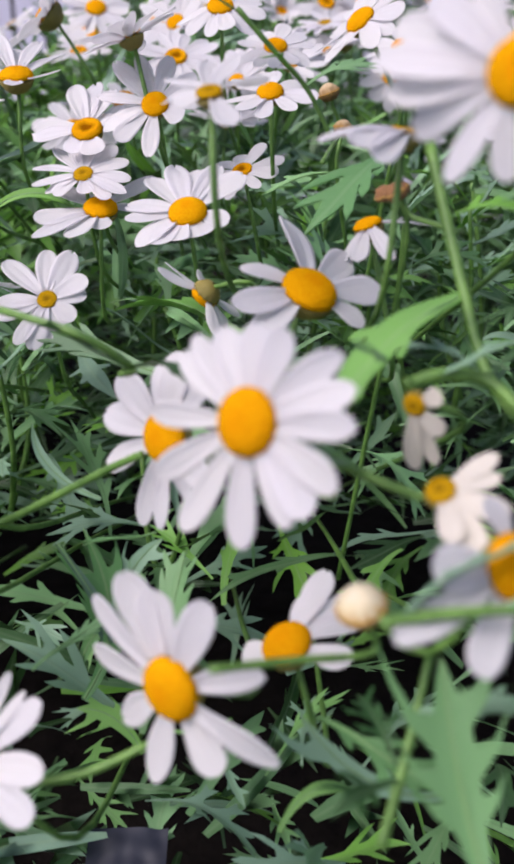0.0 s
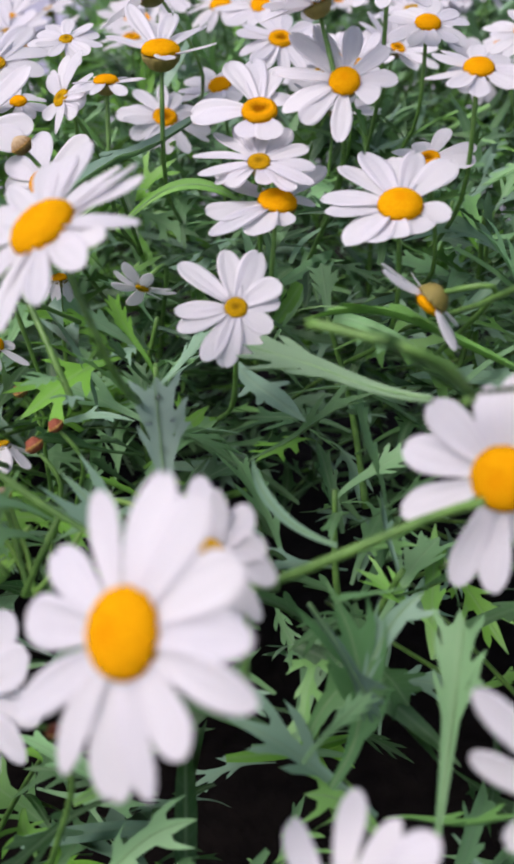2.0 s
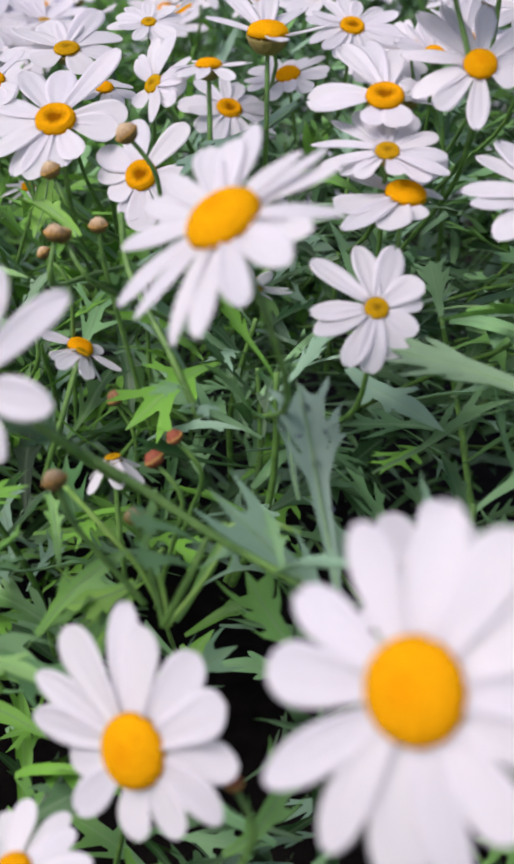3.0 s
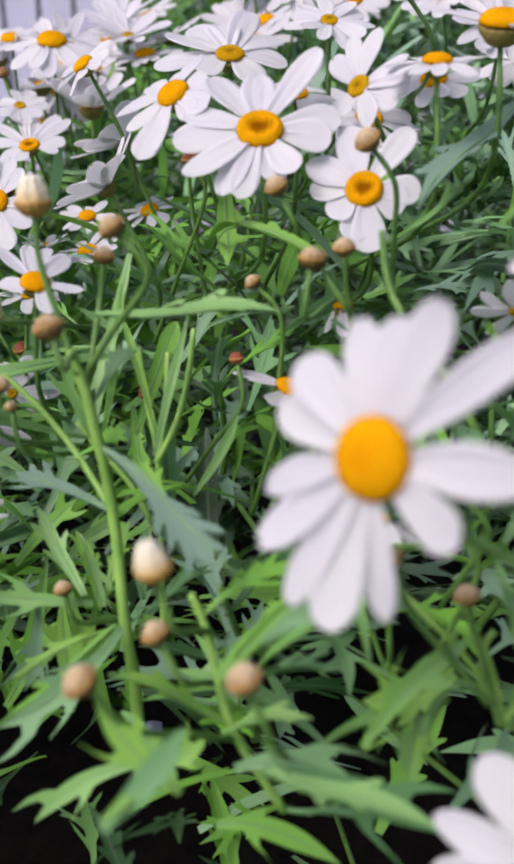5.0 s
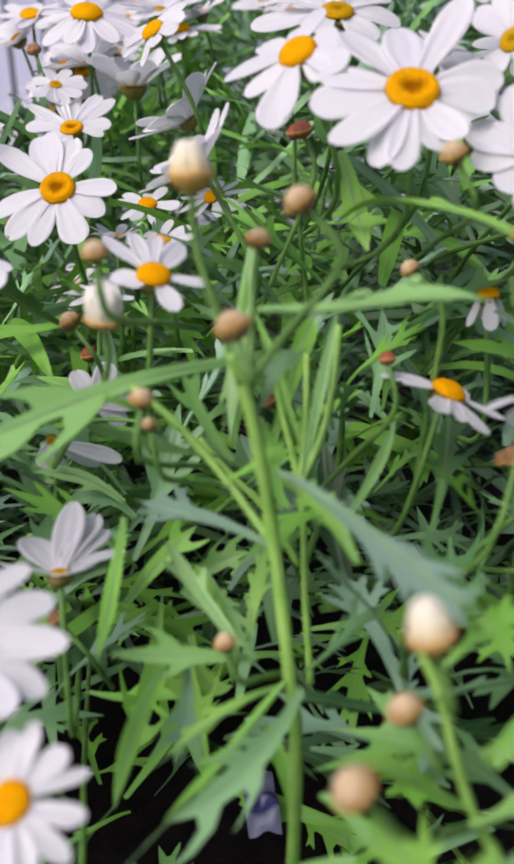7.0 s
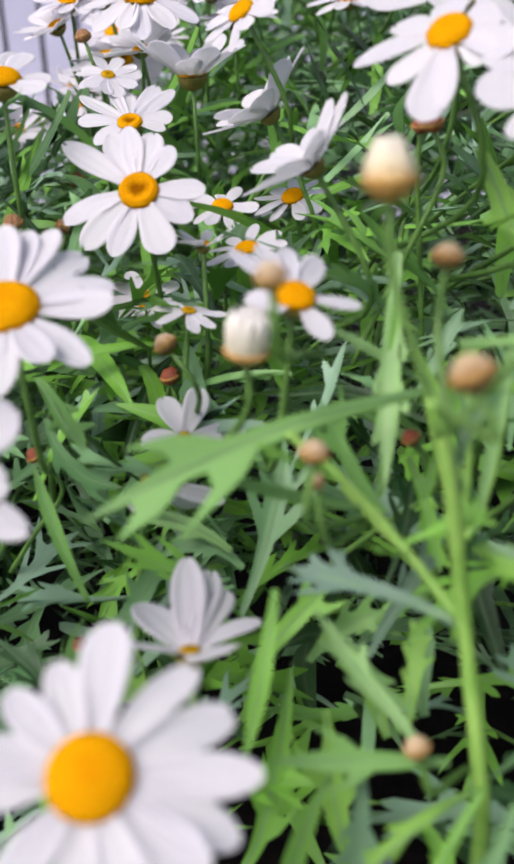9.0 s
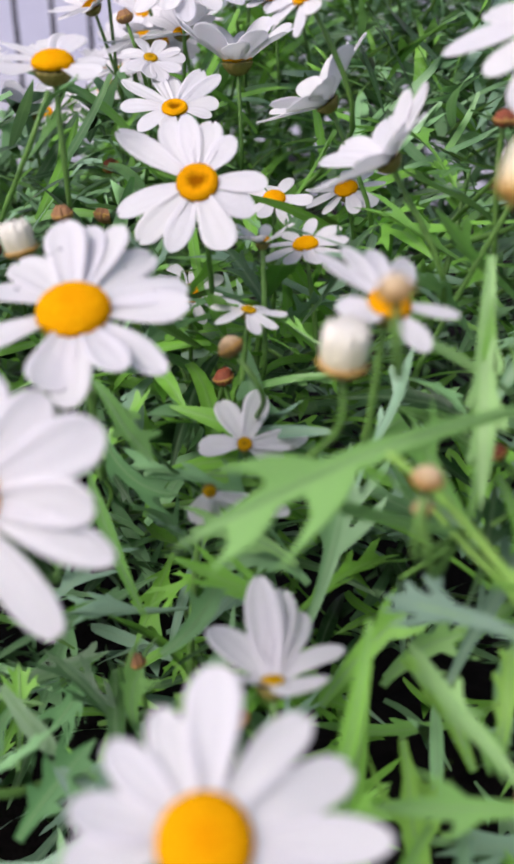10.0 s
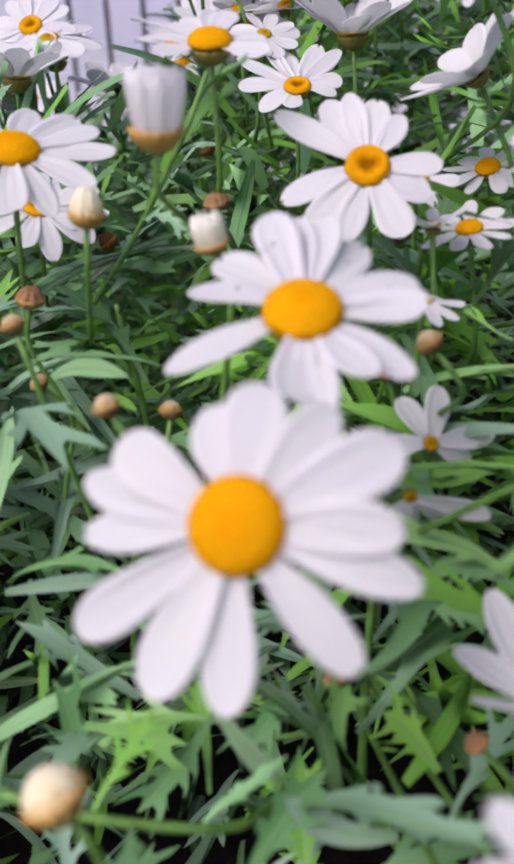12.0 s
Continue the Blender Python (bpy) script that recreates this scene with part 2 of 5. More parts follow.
def petal_mesh(k, material):
    """A blade 1 long along x: narrow foot, parallel sides, rounded tip, two grooves, a gentle bow. Thin but closed."""
    rnd = random.Random(100 + k)
    width = rnd.uniform(0.35, 0.46)
    bow, twist, dent = rnd.uniform(-0.06, 0.24), rnd.uniform(-0.32, 0.32), rnd.choice((0.0, 0.0, 0.025, 0.05))
    wave, blunt, curl = rnd.uniform(0, 6), rnd.uniform(0.56, 0.72), rnd.uniform(-0.05, 0.10)
    across, along = 9, 12
    top = []
    for i in range(along):
        u = 1 - (1 - i / (along - 1)) ** 1.5
        side = 0.40 + 0.60 * math.sin(math.pi / 2 * min(1.0, u / blunt)) ** 1.1
        end = max(0.0, 1 - (max(0.0, u - blunt) / (1.003 - blunt)) ** 2.3) ** 0.55
        w = max(0.012, width * side * end)
        for j in range(across):
            s = j / (across - 1) * 2 - 1
            x = u - dent * math.cos(s * math.pi) * max(0.0, (u - 0.8) / 0.2) * 0.5
            y = s * w / 2 * (1 + 0.03 * math.sin(7 * u + wave))
            z = -bow * u * u + 0.10 * width * s * s * (1 - 0.6 * u) + 0.011 * math.cos(s * 2.6 * math.pi) * math.sin(math.pi * min(1, u * 1.1)) ** 0.5
            z += twist * y * u + curl * max(0.0, u - 0.7) ** 2 * 4
            top.append(Vector((x, y, z)))
    low = [v - Vector((0, 0, 0.012)) for v in top]
    n = len(top)
    faces = []
    for i in range(along - 1):
        for j in range(across - 1):
            a = i * across + j
            faces.append((a, a + across, a + across + 1, a + 1))
            faces.append((n + a, n + a + 1, n + a + across + 1, n + a + across))
    for i in range(along - 1):
        for a, b in ((i * across, (i + 1) * across), ((i + 2) * across - 1, (i + 1) * across - 1)):
            faces.append((b, a, n + a, n + b))
    for j in range(across - 1):
        a = (along - 1) * across + j
        faces.append((a + 1, a, n + a, n + a + 1))
        faces.append((j, j + 1, n + j + 1, n + j))
    return mesh("petal", top + low, faces, material)


PETALS = [petal_mesh(k, PETAL) for k in range(18)]
WILTS = [petal_mesh(k + 20, WILTED) for k in range(4)]


def disc_mesh(name, material, sunk, height):
    """A round cushion of radius 1 whose skin is raised into small florets; sunk: how far the middle dips."""
    rings, seg = 18, 54
    verts, faces = [(0, 0, height - sunk)], []
    for i in range(1, rings + 1):
        r = i / rings
        for k in range(seg):
            a = 2 * math.pi * (k + 0.5 * (i % 2)) / seg
            spiral = math.sin(17 * a + 40 * r) * math.sin(17 * a - 40 * r)
            h = height * math.sqrt(max(0.0, 1 - r ** 2.6)) - sunk * max(0.0, 1 - r / 0.75) ** 0.7
            swell = 1 + 0.012 * spiral
            verts.append((r * swell * math.cos(a), r * swell * math.sin(a), h + 0.020 * spiral * min(1, 3 * r)))
    for k in range(seg):
        faces.append((0, 1 + k, 1 + (k + 1) % seg))
    for i in range(rings - 1):
        for k in range(seg):
            k2 = (k + 1) % seg
            a, b, c, d = 1 + i * seg + k, 1 + (i + 1) * seg + k, 1 + (i + 1) * seg + k2, 1 + i * seg + k2
            faces.append((a, b, c, d))
    low = len(verts)
    verts.append((0, 0, -0.2))
    for k in range(seg):
        faces.append((1 + (rings - 1) * seg + (k + 1) % seg, 1 + (rings - 1) * seg + k, low))
    return mesh(name, verts, faces, material)


DOME = disc_mesh("disc", ORANGE, 0.0, 0.55)
SMALL = disc_mesh("disc", YELLOW, 0.12, 0.38)
RINGED = disc_mesh("disc", RING, 0.34, 0.46)


def calyx_mesh():
    """A shallow cup under a flower head, radius 1, its skin ridged into rows of bracts."""
    verts, faces = [], []
    seg = 42
    prof = ((0.16, -0.90), (0.45, -0.80), (0.66, -0.66), (0.70, -0.60), (0.86, -0.42), (0.90, -0.36), (1.0, -0.14), (1.03, 0.0), (0.90, 0.02), (0.6, -0.05))
    for i, (r, z) in enumerate(prof):
        for k in range(seg):
            a = 2 * math.pi * k / seg
            ridge = 0.05 * math.cos(14 * a + (math.pi if i in (3, 4) else 0)) * (i > 0)
            edge = 0.05 * math.cos(14 * a) * (i in (7, 8))
            verts.append(((r + ridge) * math.cos(a), (r + ridge) * math.sin(a), z + edge))
    for i in range(len(prof) - 1):
        for k in range(seg):
            faces.append((i * seg + k, i * seg + (k + 1) % seg, (i + 1) * seg + (k + 1) % seg, (i + 1) * seg + k))
    return mesh("calyx", verts, faces, CALYX)


CUP = calyx_mesh()


def drop_mesh():
    bm = bmesh.new()
    bmesh.ops.create_icosphere(bm, subdivisions=2, radius=1.0)
    me = bpy.data.meshes.new("water_drop")
    bm.to_mesh(me)
    bm.free()
    me.materials.append(WATER)
    me.polygons.foreach_set("use_smooth", [True] * len(me.polygons))
    return me


DROP = drop_mesh()


def canopy(x, y):
    """Height of the leaf mass over the ground."""
    s = max(0.0, min(1.0, (y - 0.5 * max(0.0, min(0.35, -x - 0.1))) / 0.46))
    s = s * s * (3 - 2 * s)
    z = 0.345 + 0.25 * s - 0.25 * max(0.0, min(0.35, -x - 0.02)) * s * (1 - 0.7 * max(0.0, min(1.0, (y - 0.48) / 0.2)))
    z += 0.13 * max(0.0, y - 0.62) * max(0.0, min(1.0, (x + 0.36) / 0.1))
    z -= 0.32 * max(0.0, y - 0.78) * max(0.0, min(1.0, (-x - 0.22) / 0.06))
    return z + 0.018 * noise.noise((x * 9, y * 9, 0.3))


FLOWERS = random.Random(7)


def daisy(head, n, width, petals, disc="dome", cup=0.05, gap=0, spin=None, sag=0.08, wilt=False, bend=None, at=(), drops=0, broad=1.0):
    """One flower on its stalk: head place, the way it faces, its width, petals, kind of disc."""
    rnd = FLOWERS
    head, n = Vector(head), Vector(n).normalized()
    words = {"dome": "white daisy with a domed orange-yellow centre on a green stem",
             "ring": "white daisy with a sunken brownish-orange centre",
             "small": "white daisy with a small dull yellow centre",
             "tiny": "half-open white daisy with a few upright petals"}[disc]
    if cup < -0.3:
        words = "fading white daisy with drooping petals"
    elif cup > 0.3:
        words = "half-open white daisy with upturned petals"
    elif gap:
        words = "white daisy missing some of its petals"
    drop = min(head.z - 0.02, canopy(head.x, head.y) - 0.03)
    foot = head - n * 0.03
    foot.z = max(drop - 0.06, 0.30)
    foot += Vector((rnd.uniform(-0.03, 0.03), rnd.uniform(1.0, 1.8) * (head.z - foot.z), 0))
    foot.z = max(0.30, min(foot.z, canopy(foot.x, foot.y) - 0.04))
    top = thing("daisy", foot, words, "flower", "daisies on the bush")
    r = width * (0.145 if disc == "dome" else 0.13 if disc == "ring" else 0.055 if disc == "tiny" else 0.10)
    if cup > 0.3:
        r *= 0.78
    spin = 0.0 if at else rnd.uniform(0, 6.28) if spin is None else spin
    face = Matrix.Translation(head - foot) @ turn_to(n, spin)
    length = width / 2 - r * 0.75
    lost = set()
    if gap:
        k0 = rnd.randrange(petals)
        lost = {(k0 + q) % petals for q in range(max(2, petals // 4))}
    for k in range(petals):
        if k in lost:
            continue
        a = radians(at[k][0]) if at else 2 * math.pi * (k + rnd.uniform(-0.25, 0.25)) / petals
        lift = cup - sag * rnd.random() + (rnd.uniform(-0.05, 0.05) if at else rnd.gauss(0, 0.11))
        s = (width / 2 * at[k][1] - r * 0.75) if at else length * rnd.uniform(0.86, 1.08)
        wide = length * rnd.uniform(0.92, 1.10) * broad * (min(1.02, 13 / petals) if at else min(1.15, 13 / petals) if petals > 8 else 1.08)
        m = face @ Matrix.Rotation(a, 4, "Z") @ Matrix.Translation((r * 0.75, 0, 0.0004 * (k % 2) - 0.0006))
        m = m @ Matrix.Rotation(-lift, 4, "Y") @ Matrix.Rotation(rnd.uniform(-0.2, 0.2), 4, "X") @ Matrix.Diagonal((s, wide, s, 1))
        part("petal", rnd.choice(WILTS if wilt else PETALS), top, m)
    for q in range(drops):
        a, d = rnd.uniform(0.3, 2.8), rnd.uniform(0.45, 0.9) * width / 2
        s = rnd.uniform(0.0003, 0.0006)
        part("water_drop", DROP, top, face @ Matrix.Translation((d * math.cos(a), d * math.sin(a), 0.0022)) @ Matrix.Diagonal((s, s, s * 0.6, 1)), "clear drop of water")
    size = Matrix.Diagonal((r, r, r, 1))
    part("disc", {"dome": DOME, "ring": RINGED, "small": SMALL, "tiny": SMALL}[disc], top, face @ size, "orange-yellow floret disc")
    cr = max(r * 0.95, width * (0.06 if disc == "tiny" else 0.085 if cup > 0.3 else 0.11))
    part("calyx", CUP, top, face @ Matrix.Translation((0, 0, -0.001)) @ Matrix.Diagonal((cr, cr, cr, 1)), "yellow-green bracts")
    h = head - foot
    back = h - n * cr * 0.75
    if bend is not None:
        mid = Vector(bend) - foot
    else:
        mid = back - n * 0.028 + Vector((0, 0, -0.02))
    v, f = tube([Vector((0, 0, 0)), (mid * 0.6 + Vector((0, 0, 0.0))), mid, back], 0.00115)
    part("stem", mesh("stem", v, f, STEM), top, None, "green stalk")
    return top


BRACT = plain("bract_brown", (0.26, 0.13, 0.025), (0.58, 0.34, 0.08), 4, 0.65)
BUD_CUP = mesh("calyx", [v.co for v in CUP.vertices], [tuple(f.vertices) for f in CUP.polygons], BRACT)


def bud_mesh(material, folds, depth, tall, point):
    """A closed bud of radius 1: folded petal tips drawn together, creased along its length."""
    verts, faces = [], []
    rows, seg = 12, 54
    for i in range(rows):
        u = i / (rows - 1)
        z = -0.85 + (0.85 + tall) * u
        r = math.sin(math.pi * min(1, 0.12 + 0.88 * u)) ** 0.55 if u < 1 else 0.12
        if point:
            r = float(np.interp(u, (0, 0.12, 0.34, 0.6, 0.85, 1), (0.45, 0.76, 0.92, 0.97, 0.94, 0.70) if point == 1.0 else (0.40, 0.66, 0.84, 0.94, 1.0, 1.0) if point > 1.0 else (0.45, 0.82, 1.0, 0.9, 0.66, 0.44)))
        for k in range(seg):
            a = 2 * math.pi * k / seg + 0.25 * u
            q = r * (1 + depth * (1.4 * ((folds * a / (2 * math.pi)) % 1.0) ** 0.8 - 0.5) * min(1.0, 0.35 + u))
            verts.append((q * math.cos(a), q * math.sin(a), z + (0.22 if point >= 1 else 0.4 * depth) * math.cos(folds * a + 1) * max(0, u - 0.8) * 5))
    for i in range(rows - 1):
        for k in range(seg):
            faces.append((i * seg + k, i * seg + (k + 1) % seg, (i + 1) * seg + (k + 1) % seg, (i + 1) * seg + k))
    faces.append(tuple(range((rows - 1) * seg, rows * seg)))
    return mesh("bud_body", verts, faces, material)


BUD = {"cup": bud_mesh(PETAL, 9, 0.17, 1.25, 2.0), "white": bud_mesh(WHITE_BUD, 9, 0.035, 1.15, 1.0), "cream": bud_mesh(CREAM, 8, 0.10, 1.35, 0.5), "pale": bud_mesh(CREAM, 11, 0.06, 0.85, 0.0), "tan": bud_mesh(TAN, 13, 0.10, 0.72, 0.0),
       "red": bud_mesh(RED, 12, 0.12, 0.7, 0.1), "brown": bud_mesh(DARKTAN, 8, 0.25, 0.6, 0.1)}


def bud(at, width, kind, base=None):
    """A closed or opening flower bud on a thin stalk."""
    rnd = FLOWERS
    at = Vector(at)
    r = width / 2
    if base is None:
        foot = at + Vector((rnd.uniform(-0.02, 0.02), rnd.uniform(0, 0.03), -0.05))
        foot.z = min(foot.z, max(0.3, canopy(at.x, at.y) - 0.03))
    else:
        foot = Vector(base)
    words = {"white": "white petals of an opening bud still rolled together", "cream": "plump cream flower bud with a brown base", "pale": "round cream-yellow flower bud with a brown rim", "tan": "small round tan flower bud",
             "red": "small reddish dried flower bud", "brown": "shrivelled brown flower bud",
             "open": "cream bud opening, petals still folded together"}[kind]
    top = thing("flower_bud", foot, words, "flower bud", "flower buds")
    lean = 0.35 if kind in ("cream", "open", "white") else 0.8
    n = Vector((rnd.uniform(-lean, 0.3 * lean), rnd.uniform(-0.2, 0.6) * lean, 1)).normalized()
    face = Matrix.Translation(at - foot) @ turn_to(n, rnd.uniform(0, 6))
    if kind == "open":
        part("bud_body", BUD["cup"], top, face @ Matrix.Diagonal((r * 0.80, r * 0.80, r * 0.95, 1)), "white petals folded together")
        part("calyx", BUD_CUP, top, face @ Matrix.Translation((0, 0, -r * 0.30)) @ Matrix.Diagonal((r * 0.78, r * 0.78, r * 0.80, 1)), "brown-green bracts")
    else:
        part("bud_body", BUD[kind], top, face @ Matrix.Diagonal((r * 0.94, r * 0.94, r, 1)))
        part("calyx", BUD_CUP, top, face @ Matrix.Translation((0, 0, -r * 0.08)) @ Matrix.Diagonal((r, r, r * 0.98, 1)) if kind == "cream" else face @ Matrix.Translation((0, 0, -r * 0.32)) @ Matrix.Diagonal((r * 0.93, r * 0.93, r * 0.62, 1)) if kind == "white" else face @ Matrix.Translation((0, 0, -r * 0.06)) @ Matrix.Diagonal((r * 1.0, r * 1.0, r * 0.92, 1)), "brown-green bracts")
    end = at - foot - n * r * 0.85
    bow = end - n * min(0.014, 0.28 * end.length)
    v, f = tube([Vector((0, 0, 0)), bow * 0.5, bow, end], 0.0010)
    part("stem", mesh("stem", v, f, STEM), top, None, "thin green stalk")
    return top


def blade_shape(rnd, half, lobes, size, bend, fold, curl):
    """A blade 1 long along x, its half width given along the way, with pointed forward lobes (row, side) grown out of its edges: verts, faces, flat places."""
    verts, faces, flat = [], [], []
    side, wave, twist = rnd.uniform(-0.16, 0.16), rnd.uniform(0, 6), rnd.uniform(-0.35, 0.35)

    def put(x, y):
        z = -bend * x * x + fold * abs(y) - curl * y * y + 0.02 * math.sin(7 * x + wave) + twist * y * x
        verts.append(Vector((x - 0.25 * bend * bend * x ** 3, y + side * x * x, z)))
        flat.append((x, y))
        return len(verts) - 1

    rows = []
    for i in range(15):
        w = half(i / 14)
        rows.append((put(i / 14, -w), put(i / 14, 0), put(i / 14, w)))
    for a, b in zip(rows, rows[1:]):
        faces.append((a[0], b[0], b[1], a[1]))
        faces.append((a[1], b[1], b[2], a[2]))
    for i, s in lobes:
        sign = -1 if s == 0 else 1
        a, mid, b = rows[i][s], rows[i + 1][s], rows[i + 2][s]
        length, lean = rnd.uniform(*size) * (1.15 - 0.75 * abs(i / 14 - 0.55)), rnd.uniform(0.5, 0.95)
        (x0, y0), (x1, y1) = flat[a], flat[b]
        dx, dy = math.cos(lean), sign * math.sin(lean)
        wide = rnd.uniform(0.016, 0.026)

        def lobe(u, v, dx=dx, dy=dy, x0=x0, y0=y0, x1=x1, y1=y1, length=length, sign=sign):
            """u along the lobe, which turns towards the tip of the blade, v across it."""
            cx, cy = 0.45 * x0 + 0.55 * x1, 0.45 * y0 + 0.55 * y1
            return put(cx + dx * length * u + 0.10 * length * u * u - v * abs(dy), cy + dy * length * u * (1 - 0.15 * u) + v * sign * dx)

        p1, p2 = lobe(0.30, 1.1 * wide), lobe(0.24, -1.1 * wide)
        q1, q2 = lobe(0.66, wide), lobe(0.62, -wide)
        tip = lobe(1.0, 0.0)
        quads = [(a, p1, p2, b, mid), (p1, q1, q2, p2), (q1, tip, q2)]
        if length > 0.2 and rnd.random() < 0.6:
            quads.append((p1, lobe(0.72, 3.0 * wide), q1))
        faces.extend(tuple(reversed(f)) if sign > 0 else f for f in quads)
    return verts, faces, flat


def leaf_shape(k):
    """A slender blade: narrow stalk-like foot, then long pointed fingers; or, two in five, a long strap with a few teeth."""
    rnd = random.Random(500 + k)
    lobed = k % 5 < 3
    broad = rnd.uniform(0.030, 0.046) if lobed else rnd.uniform(0.036, 0.056)

    def half(u):
        w = 0.014 + broad * (min(1.0, u / 0.6) ** 1.3 if lobed else math.sin(math.pi * min(0.5, 0.06 + 0.7 * u)))
        return w if u < 0.72 else max(0.002, w * (1 - ((u - 0.72) / 0.28) ** 1.4))

    lobes = []
    for s in (0, 2):
        i = rnd.choice((4, 5, 6)) if lobed else rnd.choice((5, 7))
        while i < 12:
            lobes.append((i, s))
            i += rnd.choice((2, 3, 3, 4)) if lobed else rnd.choice((3, 4, 5))
    return blade_shape(rnd, half, lobes, (0.10, 0.31) if lobed else (0.06, 0.12), rnd.uniform(-0.15, 0.65), rnd.uniform(0.25, 0.7), rnd.uniform(0.3, 1.4))


def spatula_shape(k):
    """A blade that widens from a slim foot to a broad end of pointed lobes."""
    rnd = random.Random(700 + k)

    def half(u):
        return 0.022 + 0.082 * u ** 1.3 if u < 0.8 else max(0.002, 0.105 * (1.0 - u) / 0.2)

    lobes = [(i, s) for s in (0, 2) for i in (7, 9, 11) if i > 7 or rnd.random() < 0.5]
    return blade_shape(rnd, half, lobes, (0.11, 0.20), rnd.uniform(-0.05, 0.15), rnd.uniform(0.10, 0.25), 0.2)


SHAPES = [leaf_shape(k) for k in range(20)] + [spatula_shape(k) for k in range(4)]
LEAVES, TONES = [], {"grey": [], "young": [], "pale": []}
for shape_verts, shape_faces, shape_flat in SHAPES:
    low = [v - Vector((0, 0, 0.010)) for v in shape_verts]
    nv = len(shape_verts)
    both = shape_faces + [tuple(nv + i for i in reversed(f)) for f in shape_faces]
    LEAVES.append(mesh("leaf", shape_verts + low, both, LEAF, flat=shape_flat * 2))
    TONES["grey"].append(mesh("leaf", shape_verts + low, both, LEAF_LARGE, flat=shape_flat * 2))
    TONES["young"].append(mesh("leaf", shape_verts + low, both, LEAF_YOUNG, flat=shape_flat * 2))
    TONES["pale"].append(mesh("leaf", shape_verts + low, both, LEAF_PALE, flat=shape_flat * 2))


def leaf_pose(at, way, length, roll=0.0, wide=1.0):
    x = Vector(way).normalized()
    y = Vector((0, 0, 1)).cross(x)
    if y.length < 1e-3:
        y = Vector((0, 1, 0))
    y.normalize()
    z = x.cross(y)
    m = Matrix((x, y, z)).transposed().to_4x4()
    return Matrix.Translation(at) @ m @ Matrix.Rotation(roll, 4, "X") @ Matrix.Diagonal((length, length * wide, length, 1))


def shoot(foot, tip, leaves, size, label="leafy green shoot with lobed grey-green leaves"):
    """A leafy shoot: a stalk with lobed leaves set round it."""
    rnd = FLOWERS
    foot, tip = Vector(foot), Vector(tip)
    top = thing("leafy_shoot", foot, label, "foliage", "shoots of the bush")
    h = tip - foot
    v, f = tube([Vector((0, 0, 0)), h * 0.5 + Vector((rnd.uniform(-0.008, 0.008), rnd.uniform(-0.008, 0.008), 0)), h], 0.0018, taper=0.5)
    part("stem", mesh("stem", v, f, STEM), top, None, "green stalk")
    for k in range(leaves):
        u = 0.25 + 0.75 * (k + 0.5) / leaves
        a = k * 2.4 + rnd.uniform(-0.4, 0.4)
        rise = 0.2 + 1.0 * u * u + rnd.uniform(-0.25, 0.25)
        way = Vector((math.cos(a), math.sin(a), rise))
        part("leaf", rnd.choice(LEAVES), top, leaf_pose(h * u, way, size * rnd.uniform(0.7, 1.15) * (1.1 - 0.45 * u), rnd.uniform(-0.5, 0.5), rnd.uniform(0.9, 1.3)))
    return top


def stem(points, radius=0.0016, leaves=3, young=False):
    rnd = FLOWERS
    foot = Vector(points[0])
    top = thing("daisy_shoot", foot, "long green shoot with few small leaves", "foliage", "long shoots")
    rel = [Vector(p) - foot for p in points]
    v, f = tube(rel, radius)
    part("stalk", mesh("stalk", v, f, STEM_YOUNG if young else STEM), top)
    for k in range(leaves):
        i = rnd.randrange(1, len(rel))
        u = rnd.random()
        at = rel[i - 1].lerp(rel[i], u)
        a = rnd.uniform(0, 6.28)
        part("leaf", rnd.choice(LEAVES), top, leaf_pose(at, (math.cos(a), math.sin(a), 0.7), rnd.uniform(0.02, 0.035), rnd.uniform(-0.5, 0.5), 1.1))
    return top


MIDRIB = plain("midrib", (0.13, 0.28, 0.09), (0.22, 0.38, 0.15), 200, 0.5)


def leaf(points, wide=1.0, roll=0.0, kind=0, drops=0, tone="grey"):
    """A single large leaf from its foot to its tip, with its midrib and any drops of water."""
    rnd = FLOWERS
    a, b = Vector(points[0]), Vector(points[1])
    k = kind % len(LEAVES)
    words = "single large lobed grey-green leaf" if k % 5 < 3 or k > 19 else "single long toothed grey-green leaf"
    words = words.replace("grey-green", {"young": "bright green", "pale": "pale grey-green"}.get(tone, "grey-green"))
    top = thing("large_leaf", a, words + (" with drops of water" if drops else ""), "leaf", "large leaves")
    tip = SHAPES[k][0][43]
    m = leaf_pose((0, 0, 0), b - a, (b - a).length / tip.length, roll, 0.8 * wide) @ tip.rotation_difference(Vector((1, 0, 0))).to_matrix().to_4x4()
    blade = part("blade", TONES[tone][k], top, m)
    back = m.inverted()
    spine = [SHAPES[k][0][3 * i + 1] for i in (0, 4, 8, 12, 14)]
    v, f = tube([m @ (p + Vector((0, 0, 0.004))) for p in spine], 0.0004, 5, 0.35)
    part("midrib", mesh("midrib", v, f, MIDRIB), blade, back, "pale midrib")
    for q in range(drops):
        at = m @ (SHAPES[k][0][3 * rnd.randrange(5, 13) + rnd.randrange(0, 3)] + Vector((0, 0, 0.01)))
        r = rnd.uniform(0.0007, 0.0015)
        part("water_drop", DROP, blade, back @ Matrix.Translation(at) @ Matrix.Diagonal((r, r, r * 0.6, 1)), "clear drop of water")
    return top


